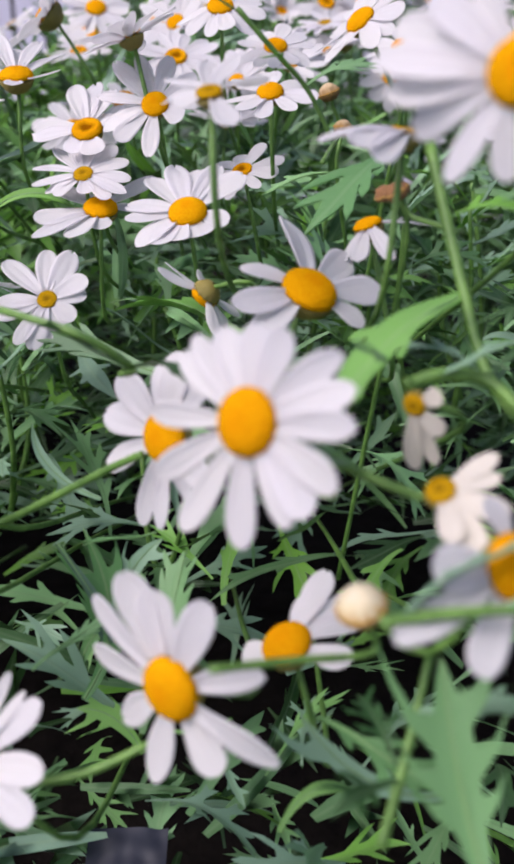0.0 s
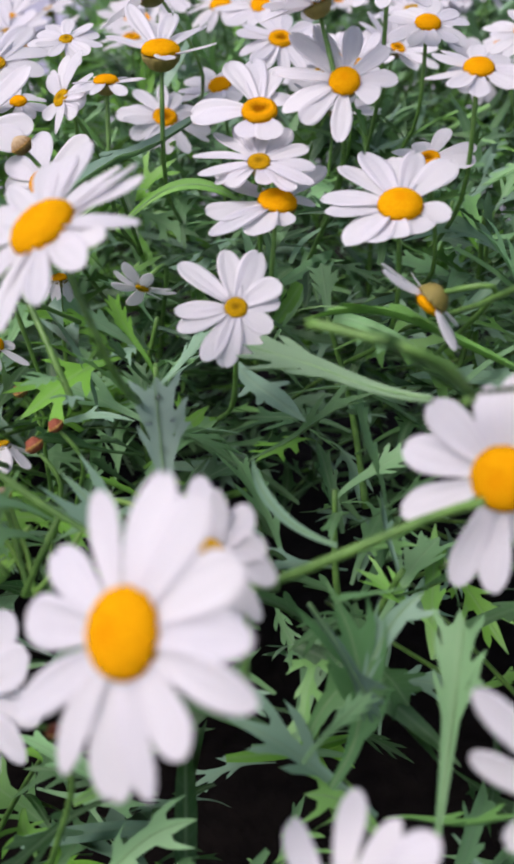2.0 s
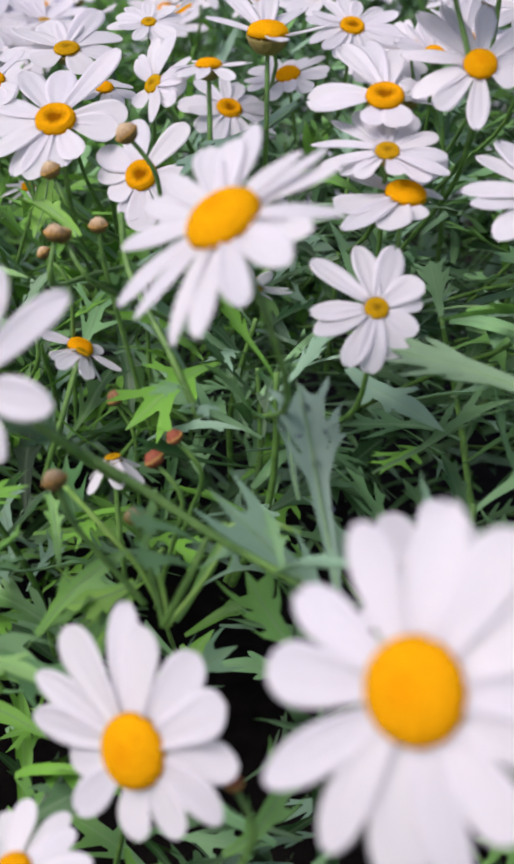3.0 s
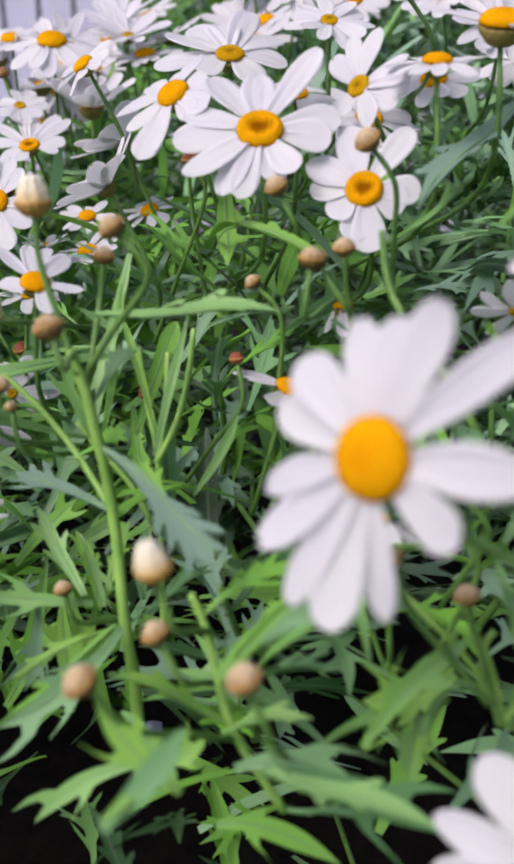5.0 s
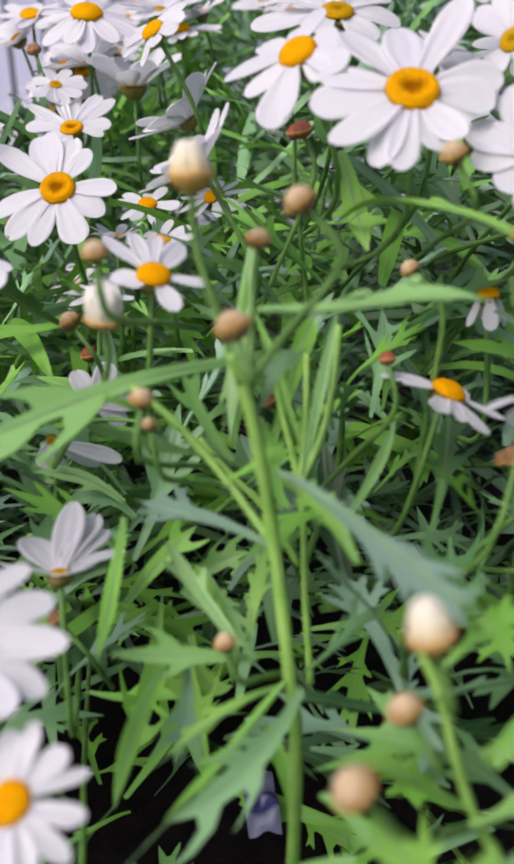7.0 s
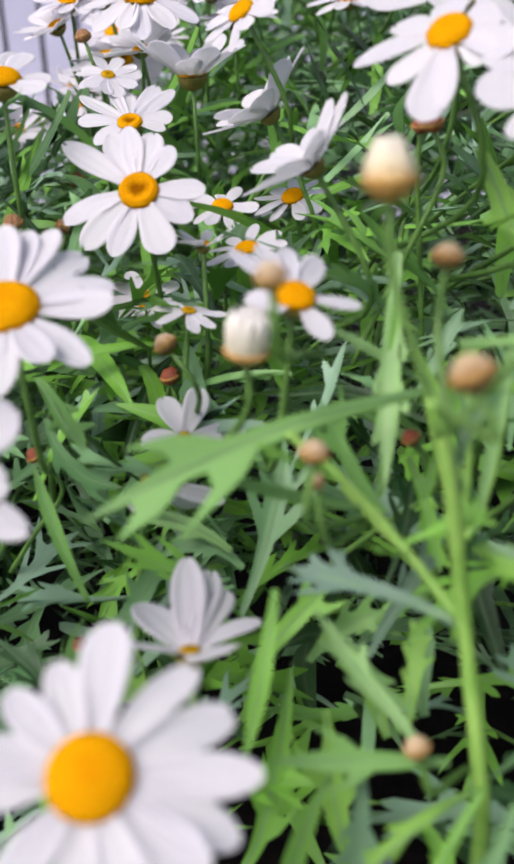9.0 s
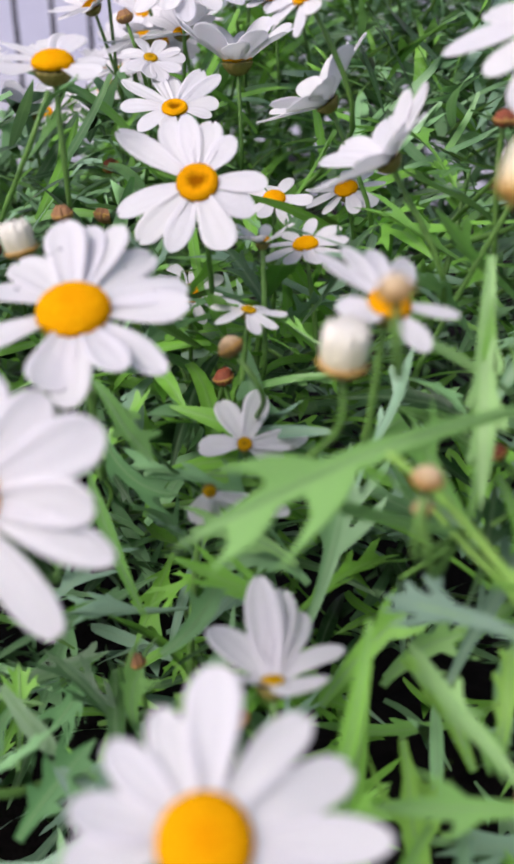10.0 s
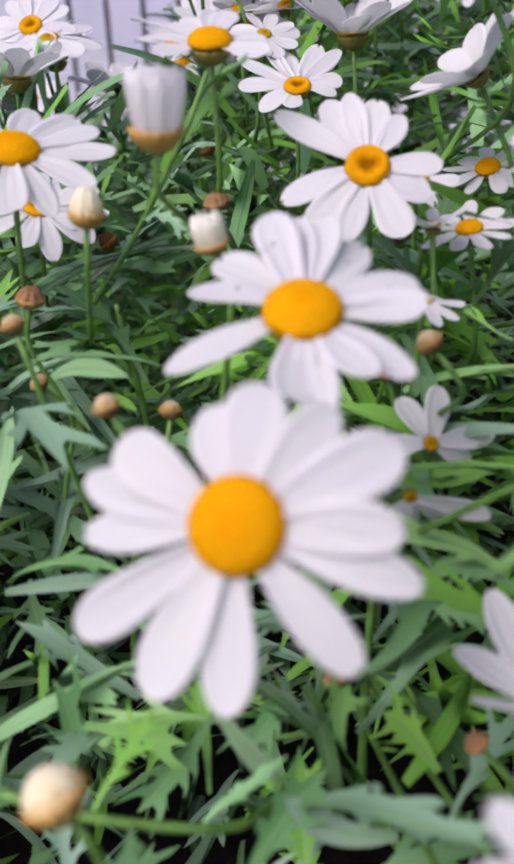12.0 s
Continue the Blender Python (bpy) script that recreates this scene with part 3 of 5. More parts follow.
def strap_leaf(points, width, lobes=0, tone="grey", forks=()):
    """A soft arching blade through foot, middle and tip, wider beyond its middle, with pairs of pointed lobes near its end or single forks (row, side, reach)."""
    rnd = FLOWERS
    foot, mid, tip = (Vector(p) for p in points)
    size = (tip - foot).length
    b, c = (mid - foot) / size, (tip - foot) / size
    bend = (b - 0.25 * c) * 4
    face = Vector((rnd.uniform(-0.35, 0.35), -0.7, 0.7)).normalized()
    half = 0.5 * width / size
    verts, faces, flat, rows = [], [], [], []

    def put(u, v):
        way = ((bend * (1 - 2 * u)) + c * 2 * u).normalized()
        across = way.cross(face).normalized()
        up = across.cross(way)
        verts.append(bend * (u * (1 - u)) + c * u * u + across * v + up * (0.30 * abs(v) + 0.006 * math.sin(9 * u + width * 900)))
        flat.append((u, v))
        return len(verts) - 1

    n = 14
    for i in range(n + 1):
        u = i / n
        w = half * (0.38 + 0.62 * math.sin(math.pi / 2 * min(1.0, u / 0.62)) ** 1.4)
        w *= 1.0 if u < 0.62 else max(0.02, 1 - ((u - 0.62) / 0.38) ** 1.7)
        rows.append((put(u, -w), put(u, 0.0), put(u, w)))
    for a, d in zip(rows, rows[1:]):
        faces.append((a[0], d[0], d[1], a[1]))
        faces.append((a[1], d[1], d[2], a[2]))
    for side in (0, 2):
        sign = -1 if side == 0 else 1
        places = [(i, rnd.uniform(1.9, 3.4) * half + 0.03) for i in sorted(rnd.sample((4, 6, 7, 9, 10), min(lobes, 5)))]
        for i, reach in places + [(row, far) for row, edge, far in forks if edge == sign]:
            a, m, d = rows[i][side], rows[i + 1][side], rows[i + 2][side]
            (ua, va), (ud, vd) = flat[a], flat[d]
            p1, p2 = put(ua + 0.30 * reach + 0.02, va + sign * 0.30 * reach), put(ud + 0.06 * reach, vd + sign * 0.26 * reach)
            q1, q2 = put(ua + 0.85 * reach + 0.02, va + sign * 0.52 * reach), put(ud + 0.45 * reach, vd + sign * 0.50 * reach)
            end = put(ud + 0.9 * reach, vd + sign * 0.72 * reach)
            quads = ((a, p1, p2, d, m), (p1, q1, q2, p2), (q1, end, q2))
            faces.extend(tuple(reversed(f)) if sign > 0 else f for f in quads)
    nv = len(verts)
    low = [v - Vector((0, -0.003, 0.008)) for v in verts]
    words = "long arching strap-shaped leaf" if lobes == 0 and not forks else "arching lobed leaf"
    words = {"young": "bright green ", "pale": "pale blue-green "}.get(tone, "grey-green ") + words + " of the daisy bush"
    top = thing("large_leaf", foot, words, "leaf", "large leaves")
    me = mesh("leaf", verts + low, faces + [tuple(nv + i for i in reversed(f)) for f in faces], {"young": LEAF_YOUNG, "pale": LEAF_PALE}.get(tone, LEAF_LARGE), flat=flat * 2)
    blade = part("blade", me, top, Matrix.Diagonal((size, size, size, 1)))
    v, f = tube([verts[rows[i][1]] + Vector((0, -0.002, 0.003)) for i in (0, 4, 8, 11, 14)], 0.12 * half, 5, 0.3)
    part("midrib", mesh("midrib", v, f, MIDRIB), blade, None, "pale midrib")
    return top


# ---- setting ----
def grid_mesh(name, x0, x1, y0, y1, n, height, material):
    verts = [(x0 + (x1 - x0) * i / n, y0 + (y1 - y0) * j / n, height(x0 + (x1 - x0) * i / n, y0 + (y1 - y0) * j / n)) for j in range(n + 1) for i in range(n + 1)]
    faces = [(j * (n + 1) + i, j * (n + 1) + i + 1, (j + 1) * (n + 1) + i + 1, (j + 1) * (n + 1) + i) for j in range(n) for i in range(n)]
    return mesh(name, verts, faces, material)


ground = tagged(new("ground", grid_mesh("ground", -300, 300, -300, 300, 20, lambda x, y: 0.0, PAVING)), "grey paved ground round the flower bed", "ground", kind="structure")
# Bed reaches far back so gaps show near-black, not pale paving.
soil = tagged(new("soil", grid_mesh("soil", -2.7, 2.5, -2.0, 2.55, 80, lambda x, y: 0.10 + 0.02 * noise.noise((x * 9, y * 9, 2)) - 0.4 * max(0, math.hypot(x + 0.1, y - 0.3) - 2.15), SHADED_SOIL)), "soil under the daisy bush, near-black for the shade in the leaf gaps", "soil", kind="structure")


def box(name, x0, x1, y0, y1, z0, z1, material):
    v = [(x, y, z) for z in (z0, z1) for y in (y0, y1) for x in (x0, x1)]
    return mesh(name, v, [(0, 2, 3, 1), (4, 5, 7, 6), (0, 1, 5, 4), (2, 6, 7, 3), (0, 4, 6, 2), (1, 3, 7, 5)], material, False)


wall = tagged(new("wall_north", box("wall", -9, 9, 6.0, 6.2, 0, 3.0, RENDERED)), "pale grey-lilac rendered wall behind the fence", "wall", kind="structure")

fence = thing("fence", (-1.2, 2.6, 0), "dark iron fence with upright bars behind the bush", "fence")
BAR = mesh("bar", *tube([(0, 0, 0.02), (0, 0, 0.6), (0, 0, 1.2)], 0.0055, 8, 1.0), IRON)
for k in range(38):
    part("bar", BAR, fence, Matrix.Translation((k * 0.083 - 1.45, 0, 0)))
for z in (0.15, 1.12):
    part("rail", box("rail", -1.5, 1.7, -0.015, 0.015, z, z + 0.03, IRON), fence)


def plastic_sheet(x, y, z, wide, deep, material, words, band=True, crease=0.006):
    """A crumpled scrap of plastic under the leaves."""
    top = thing("plastic_sheet", (x, y, z), words, "litter")
    part("sheet", grid_mesh("sheet", -wide, wide, -deep, deep, 24, lambda u, v: crease * noise.noise((u * 140, v * 140, 5)) + 0.3 * v, material), top)
    if band:
        part("band", grid_mesh("band", -wide, wide, -0.004, 0.002, 24, lambda u, v: 0.0015 + 0.006 * noise.noise((u * 140, v * 140, 5)) + 0.3 * v, PRINT), top, None, "dark blue printed band")


PLASTIC = plain("plastic_lilac", (0.10, 0.11, 0.17), (0.17, 0.18, 0.26), 30, 0.35)
SLATE = plain("plastic_slate", (0.008, 0.011, 0.024), (0.018, 0.022, 0.042), 30, 0.55)
PRINT = plain("print_blue", (0.02, 0.024, 0.09), (0.04, 0.045, 0.14), 30, 0.35)
plastic_sheet(-0.241, 0.404, 0.380, 0.006, 0.011, PLASTIC, "crumpled pale lilac plastic sheet with a blue band under the leaves")
plastic_sheet(-0.046, 0.206, 0.405, 0.015, 0.016, SLATE, "dark slate-blue plastic sheet lying under the leaves", False, 0.0015)


# ---- the leaf mass of the bush ----
def slim_shape(k):
    """A slim curved blade with a tooth or two, for the mass."""
    rnd = random.Random(900 + k)
    bend, side, w0 = rnd.uniform(-0.1, 0.6), rnd.uniform(-0.25, 0.25), rnd.uniform(0.030, 0.055)
    verts, faces, flat = [], [], []
    for i in range(7):
        u = i / 6
        w = 0.012 + w0 * math.sin(math.pi * min(1, 0.05 + u)) ** 0.7 if i < 6 else 0.003
        for s in (-1, 1):
            verts.append(Vector((u, s * w + side * u * u, -bend * u * u + 0.02 * s)))
            flat.append((u, s * w))
    for i in range(6):
        faces.append((2 * i, 2 * i + 2, 2 * i + 3, 2 * i + 1))
    for q in range(rnd.choice((1, 2, 3, 4))):
        i, s = rnd.randrange(2, 5), rnd.choice((0, 1))
        sign = 1 if s else -1
        a, b = 2 * i + s, 2 * i + 2 + s
        verts.append(verts[b] + Vector((rnd.uniform(0.04, 0.16), sign * rnd.uniform(0.08, 0.20), -0.02)))
        flat.append((flat[b][0] + 0.1, flat[b][1] * 3))
        faces.append((a, b, len(verts) - 1) if s == 0 else (b, a, len(verts) - 1))
    return verts, faces, flat


SLIM = [slim_shape(k) for k in range(16)]


# hollows between the shoots: place and radius
HOLLOWS = ((0.046, 0.246, 0.034), (0.057, 0.225, 0.03), (-0.047, 0.334, 0.021), (-0.024, 0.255, 0.02), (-0.255, 0.347, 0.026), (-0.199, 0.414, 0.017), (-0.287, 0.391, 0.014), (-0.178, 0.401, 0.018), (-0.191, 0.352, 0.016), (-0.22, 0.371, 0.016), (-0.058, 0.346, 0.014), (-0.147, 0.334, 0.014), (-0.118, 0.313, 0.014), (-0.366, 0.428, 0.013), (-0.411, 0.51, 0.013), (-0.219, 0.429, 0.014), (-0.228, 0.361, 0.018), (-0.221, 0.305, 0.021), (-0.166, 0.329, 0.014), (-0.26, 0.361, 0.027), (-0.284, 0.386, 0.013), (-0.286, 0.366, 0.021), (-0.037, 0.254, 0.02), (-0.06, 0.253, 0.014), (0.027, 0.281, 0.02), (-0.223, 0.285, 0.02), (-0.099, 0.34, 0.018), (-0.121, 0.359, 0.012))


def hollow(x, y):
    if y < 0.56 and noise.noise((x * 24, y * 24, 7.0)) > (0.0 if x < -0.30 else 0.17):
        return True
    return any((x - a) ** 2 + (y - b) ** 2 < r * r for a, b, r in HOLLOWS)


def leaf_mass(near, far, seed):
    rnd = random.Random(seed)
    verts, faces, flat = [], [], []
    for c in range(near + far):
        rear = c >= near
        deep = rnd.random() ** (1.5 if rear else 1.7)
        if not rear:
            x, y = rnd.uniform(-0.72, 0.30), rnd.uniform(0.0, 0.62)
            sv, sf, sw = SHAPES[c % 20] if c % 4 else SLIM[c % len(SLIM)]
            if hollow(x, y):
                if c % 3 or x < -0.30 and c % 2:
                    continue
                deep = 0.45 + 0.9 * rnd.random()
        else:
            x, y = rnd.uniform(-1.0, 0.80), rnd.uniform(0.55, 1.5)
            # Unseen near-side blades, added to stop light getting in under the bush.
            if c % 6 == 0:
                y = rnd.uniform(-0.45, 0.05)
            elif c % 8 == 1:
                x, y = rnd.choice((rnd.uniform(-1.05, -0.68), rnd.uniform(0.27, 0.85))), rnd.uniform(0.0, 0.62)
            if math.hypot((x + 0.1) / 0.98, (y - 0.52) / 1.0) > 1 + 0.12 * noise.noise((x * 4, y * 4, 9.0)):
                continue
            sv, sf, sw = SLIM[c % len(SLIM)]
            if y < 0.95 and noise.noise((x * 21, y * 21, 3.0)) > 0.06:
                if c % 2:
                    continue
                deep = 0.45 + 0.55 * rnd.random()
        z = canopy(x, y) - 0.014 - (0.24 if rear else 0.16) * deep
        a = rnd.uniform(0, 6.283)
        way = Vector((math.cos(a), math.sin(a), rnd.uniform(-0.1, 1.5) * (1 - 0.5 * deep)))
        m = leaf_pose((x, y, z), way, rnd.uniform(0.030, 0.062), rnd.uniform(-0.7, 0.7), rnd.uniform(0.8, 1.3))
        b = len(verts)
        verts.extend(m @ v for v in sv)
        flat.extend(sw)
        faces.extend(tuple(b + i for i in f) for f in sf)
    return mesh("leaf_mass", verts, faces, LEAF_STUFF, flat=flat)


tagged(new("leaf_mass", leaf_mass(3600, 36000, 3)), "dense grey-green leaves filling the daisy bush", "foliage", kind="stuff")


# leafy shoots standing out of the mass
SHOOTS = random.Random(21)
for k in range(76):
    sx, sy = SHOOTS.uniform(-0.62, 0.20), SHOOTS.uniform(0.12, 0.62)
    if hollow(sx, sy):
        continue
    sz = canopy(sx, sy) - 0.012
    shoot((sx, sy, sz - 0.09), (sx + SHOOTS.uniform(-0.025, 0.025), sy + SHOOTS.uniform(-0.03, 0.02), sz + SHOOTS.uniform(-0.01, 0.02)), SHOOTS.randrange(7, 12), SHOOTS.uniform(0.045, 0.06))

# long bare stems and large leaves
stem([(-0.0705, 0.2206, 0.6186), (-0.0458, 0.2094, 0.6156), (-0.0337, 0.2152, 0.6039), (-0.0363, 0.2098, 0.6044)], 0.0012)
stem([(-0.1123, 0.2351, 0.5250), (-0.0753, 0.2183, 0.5510), (-0.0417, 0.2099, 0.5742), (-0.0307, 0.2042, 0.5825)], 0.0014, 0)
stem([(0.0481, 0.2436, 0.6607), (0.0545, 0.2197, 0.6335), (0.0610, 0.1982, 0.6109), (0.0670, 0.1762, 0.6063)], 0.0017)
stem([(0.0371, 0.1807, 0.6154), (0.0456, 0.1820, 0.6179), (0.0569, 0.1816, 0.6168), (0.0646, 0.1696, 0.6125)], 0.0019)
stem([(-0.4136, 0.4032, 0.4773), (-0.3901, 0.3962, 0.4713), (-0.3619, 0.3968, 0.4621), (-0.3464, 0.4168, 0.4484)], 0.0014)
stem([(-0.3860, 0.5838, 0.5210), (-0.3671, 0.5599, 0.5557), (-0.3497, 0.5465, 0.5908), (-0.3426, 0.5489, 0.6061)], 0.0010)
stem([(-0.1730, 0.2680, 0.5677), (-0.1547, 0.2616, 0.5588), (-0.1364, 0.2547, 0.5487), (-0.1128, 0.2467, 0.5375)], 0.0013)
stem([(0.0188, 0.1648, 0.6042), (0.0291, 0.1626, 0.5998), (0.0391, 0.1533, 0.6005)], 0.0014)
leaf([(-0.1038, 0.2526, 0.5317), (-0.1104, 0.3052, 0.5682)], 1.0, 0.0, 20, 6, "pale")
leaf([(-0.0267, 0.2769, 0.5736), (-0.0805, 0.3174, 0.5741)], 1.2, -0.45, 21, 0, "pale")
leaf([(0.0055, 0.2999, 0.5730), (-0.0602, 0.3419, 0.5743)], 1.1, 0.2, 8)
leaf([(-0.0644, 0.2336, 0.5322), (-0.0433, 0.2253, 0.4978)], 1.1, 0.0, 22, 0, "pale")
leaf([(-0.2440, 0.3540, 0.5235), (-0.2764, 0.3785, 0.5252)], 1.1, -0.4, 22, tone="pale")
leaf([(-0.2445, 0.3440, 0.5489), (-0.2180, 0.2935, 0.5405)], 1.0, 0.0, 23, tone="pale")
leaf([(-0.2455, 0.3655, 0.5805), (-0.1942, 0.3534, 0.5848)], 1.0, 0.1, 9, tone="young")
leaf([(-0.1800, 0.3719, 0.5918), (-0.2098, 0.4406, 0.5828)], 1.4, 0.0, 13, tone="young")
leaf([(-0.2169, 0.2817, 0.5197), (-0.1953, 0.2711, 0.5432)], 1.4, 0.1, 14, tone="young")
leaf([(-0.2441, 0.3365, 0.4941), (-0.2770, 0.3075, 0.4851)], 0.8, 0.0, 3)
leaf([(0.0561, 0.2163, 0.6270), (0.0167, 0.1698, 0.6138)], 1.6, 0.0, 18)
leaf([(0.0168, 0.1696, 0.5193), (0.0511, 0.1349, 0.5274)], 1.0, 0.0, 11)
leaf([(-0.2688, 0.4584, 0.5089), (-0.3034, 0.4712, 0.5042)], 1.2, 0.0, 13)
leaf([(-0.2416, 0.2376, 0.5231), (-0.2242, 0.2567, 0.5266)], 1.4, 0.0, 9, tone="young")
leaf([(-0.2075, 0.2642, 0.5061), (-0.1769, 0.2360, 0.5154)], 1.5, 0.0, 14, tone="young")
leaf([(-0.1540, 0.4038, 0.5861), (-0.1260, 0.4024, 0.6103)], 1.3, 0.0, 3, tone="young")
leaf([(-0.4153, 0.5143, 0.5142), (-0.3926, 0.4651, 0.5225)], 1.6, 0.0, 6)
leaf([(-0.3490, 0.4031, 0.4591), (-0.3182, 0.3575, 0.4941)], 1.3, 0.0, 4)
leaf([(-0.4161, 0.4827, 0.4752), (-0.3801, 0.4565, 0.4923)], 1.3, 0.0, 13)
leaf([(-0.2011, 0.4732, 0.5976), (-0.2030, 0.4249, 0.5777)], 1.6, 0.0, 3, tone="young")
leaf([(-0.2137, 0.2730, 0.5314), (-0.1904, 0.2640, 0.5566)], 1.3, 0.0, 8)
leaf([(-0.3346, 0.4770, 0.5345), (-0.3203, 0.4338, 0.5312)], 1.3, 0.0, 3, tone="young")
leaf([(-0.2264, 0.3378, 0.5270), (-0.2380, 0.3644, 0.5371)], 1.6, 0.0, 4, tone="young")
leaf([(-0.2368, 0.4862, 0.5248), (-0.2253, 0.4628, 0.5219)], 1.4, 0.0, 8)
leaf([(0.0549, 0.3395, 0.6403), (0.0175, 0.2914, 0.6212)], 1.6, 0.0, 10)
leaf([(0.0294, 0.3540, 0.6293), (0.0009, 0.3501, 0.6205)], 1.2, 0.0, 4)
stem([(-0.2406, 0.3449, 0.4124), (-0.2404, 0.3418, 0.4661), (-0.2421, 0.3416, 0.4899), (-0.2440, 0.3540, 0.5235), (-0.2483, 0.3574, 0.5557), (-0.2526, 0.3598, 0.5734)], 0.0020, young=True)
stem([(-0.2444, 0.3542, 0.5242), (-0.2558, 0.3692, 0.5377), (-0.2666, 0.3766, 0.5498), (-0.2762, 0.3819, 0.5578)], 0.0012, young=True)
stem([(-0.2010, 0.2815, 0.4738), (-0.2135, 0.2892, 0.4960), (-0.2188, 0.2991, 0.5188), (-0.2225, 0.3031, 0.5279)], 0.0013, young=True)
leaf([(-0.2135, 0.2892, 0.4960), (-0.2433, 0.2887, 0.5164)], 1.3, 0.0, 14, tone="young")
leaf([(-0.2419, 0.3047, 0.4895), (-0.2274, 0.2747, 0.4923)], 1.4, 0.0, 19, tone="young")
leaf([(-0.2098, 0.2967, 0.5026), (-0.1913, 0.2876, 0.5293)], 1.4, 0.0, 18, tone="young")
leaf([(-0.2177, 0.2850, 0.4962), (-0.1963, 0.2710, 0.5138)], 1.5, 0.0, 8, tone="young")
leaf([(-0.2519, 0.3745, 0.4740), (-0.2609, 0.4025, 0.4879)], 1.5, 0.0, 18, tone="young")
leaf([(-0.2494, 0.3686, 0.4827), (-0.2409, 0.3861, 0.5008)], 1.6, 0.0, 4, tone="young")
leaf([(-0.2544, 0.3489, 0.4964), (-0.2703, 0.3786, 0.5126)], 1.5, 0.0, 3, tone="young")
leaf([(-0.2437, 0.3400, 0.4913), (-0.2747, 0.3267, 0.4851)], 0.8, 0.0, 4, tone="young")
leaf([(-0.1085, 0.3013, 0.5304), (-0.1100, 0.3324, 0.5525)], 1.0, 0.0, 21, 4, "pale")
leaf([(-0.0334, 0.1925, 0.4888), (-0.0236, 0.2335, 0.5297)], 0.9, 0.0, 20)
leaf([(-0.3654, 0.4316, 0.4335), (-0.3659, 0.4606, 0.4494)], 1.0, 0.0, 22)
leaf([(-0.3273, 0.4219, 0.4447), (-0.3340, 0.4462, 0.4506)], 1.0, 0.0, 23)
leaf([(-0.3845, 0.4518, 0.4464), (-0.4063, 0.4299, 0.4551)], 1.0, 0.0, 20)
leaf([(-0.3230, 0.4326, 0.4471), (-0.2842, 0.4615, 0.4559)], 1.0, 0.0, 21, 3)
leaf([(-0.1961, 0.2903, 0.4824), (-0.1706, 0.2816, 0.5107)], 1.0, 0.0, 22, tone="young")
leaf([(-0.1734, 0.2650, 0.4958), (-0.1592, 0.2967, 0.5046)], 1.0, 0.0, 20, tone="young")
leaf([(-0.0337, 0.2480, 0.5273), (-0.0571, 0.2401, 0.5280)], 1.0, 0.0, 21)
leaf([(-0.0684, 0.2005, 0.5061), (-0.0463, 0.2209, 0.5108)], 0.9, 0.0, 23)
stem([(0.0305, 0.1172, 0.5315), (0.0370, 0.1327, 0.5422), (0.0440, 0.1507, 0.5579)], 0.0014)
stem([(-0.0586, 0.1411, 0.5224), (-0.0408, 0.1426, 0.5250), (-0.0244, 0.1463, 0.5319)], 0.0013, 0)
stem([(0.0254, 0.1127, 0.5983), (0.0366, 0.1136, 0.5997), (0.0529, 0.1143, 0.6008)], 0.0013)
stem([(-0.0078, 0.3173, 0.6902), (0.0053, 0.3200, 0.6763), (0.0171, 0.3233, 0.6635), (0.0257, 0.3248, 0.6474)], 0.0010)
stem([(-0.1391, 0.3231, 0.5479), (-0.1488, 0.3339, 0.5671), (-0.1617, 0.3549, 0.5865), (-0.1641, 0.3637, 0.6035)], 0.0013)
stem([(-0.1500, 0.2661, 0.5108), (-0.1426, 0.2645, 0.5283), (-0.1360, 0.2704, 0.5412)], 0.0012)
leaf([(-0.0975, 0.4470, 0.6258), (-0.1482, 0.3831, 0.6060)], 1.2, 0.0, 9, tone="pale")
leaf([(-0.1517, 0.2837, 0.5450), (-0.1537, 0.2609, 0.5382)], 1.0, 0.0, 8, tone="young")
leaf([(-0.1804, 0.2832, 0.5191), (-0.1844, 0.3014, 0.5349)], 1.2, 0.0, 4, tone="young")
leaf([(-0.2041, 0.2538, 0.5148), (-0.2106, 0.2519, 0.5289)], 1.6, 0.0, 3, tone="young")
leaf([(-0.2366, 0.4336, 0.5799), (-0.2486, 0.3926, 0.5348)], 0.8, 0.0, 9, tone="young")
leaf([(-0.2383, 0.4099, 0.5332), (-0.2358, 0.3884, 0.5113)], 1.3, 0.0, 4)
leaf([(-0.2584, 0.3924, 0.4928), (-0.2487, 0.3646, 0.4802)], 1.0, 0.0, 2, tone="young")
leaf([(-0.3558, 0.4397, 0.4507), (-0.3984, 0.4455, 0.4492)], 1.0, 0.0, 1, tone="young")
leaf([(-0.2623, 0.4914, 0.5342), (-0.2775, 0.5071, 0.5400)], 1.2, 0.0, 7)
leaf([(-0.3657, 0.5132, 0.5262), (-0.4094, 0.5126, 0.5310)], 1.1, 0.0, 13)

# thin young side shoots
stem([(-0.1485, 0.2736, 0.5044), (-0.1560, 0.2812, 0.5179), (-0.1665, 0.2877, 0.5285), (-0.1793, 0.2950, 0.5405)], 0.0010, 0, young=True)
stem([(-0.1485, 0.2736, 0.5044), (-0.1511, 0.2801, 0.5166), (-0.1551, 0.2853, 0.5261), (-0.1570, 0.2886, 0.5322)], 0.0010, 0, young=True)
stem([(-0.1482, 0.2743, 0.5058), (-0.1392, 0.2784, 0.5156), (-0.1337, 0.2822, 0.5240), (-0.1319, 0.2862, 0.5322)], 0.0010, 0, young=True)
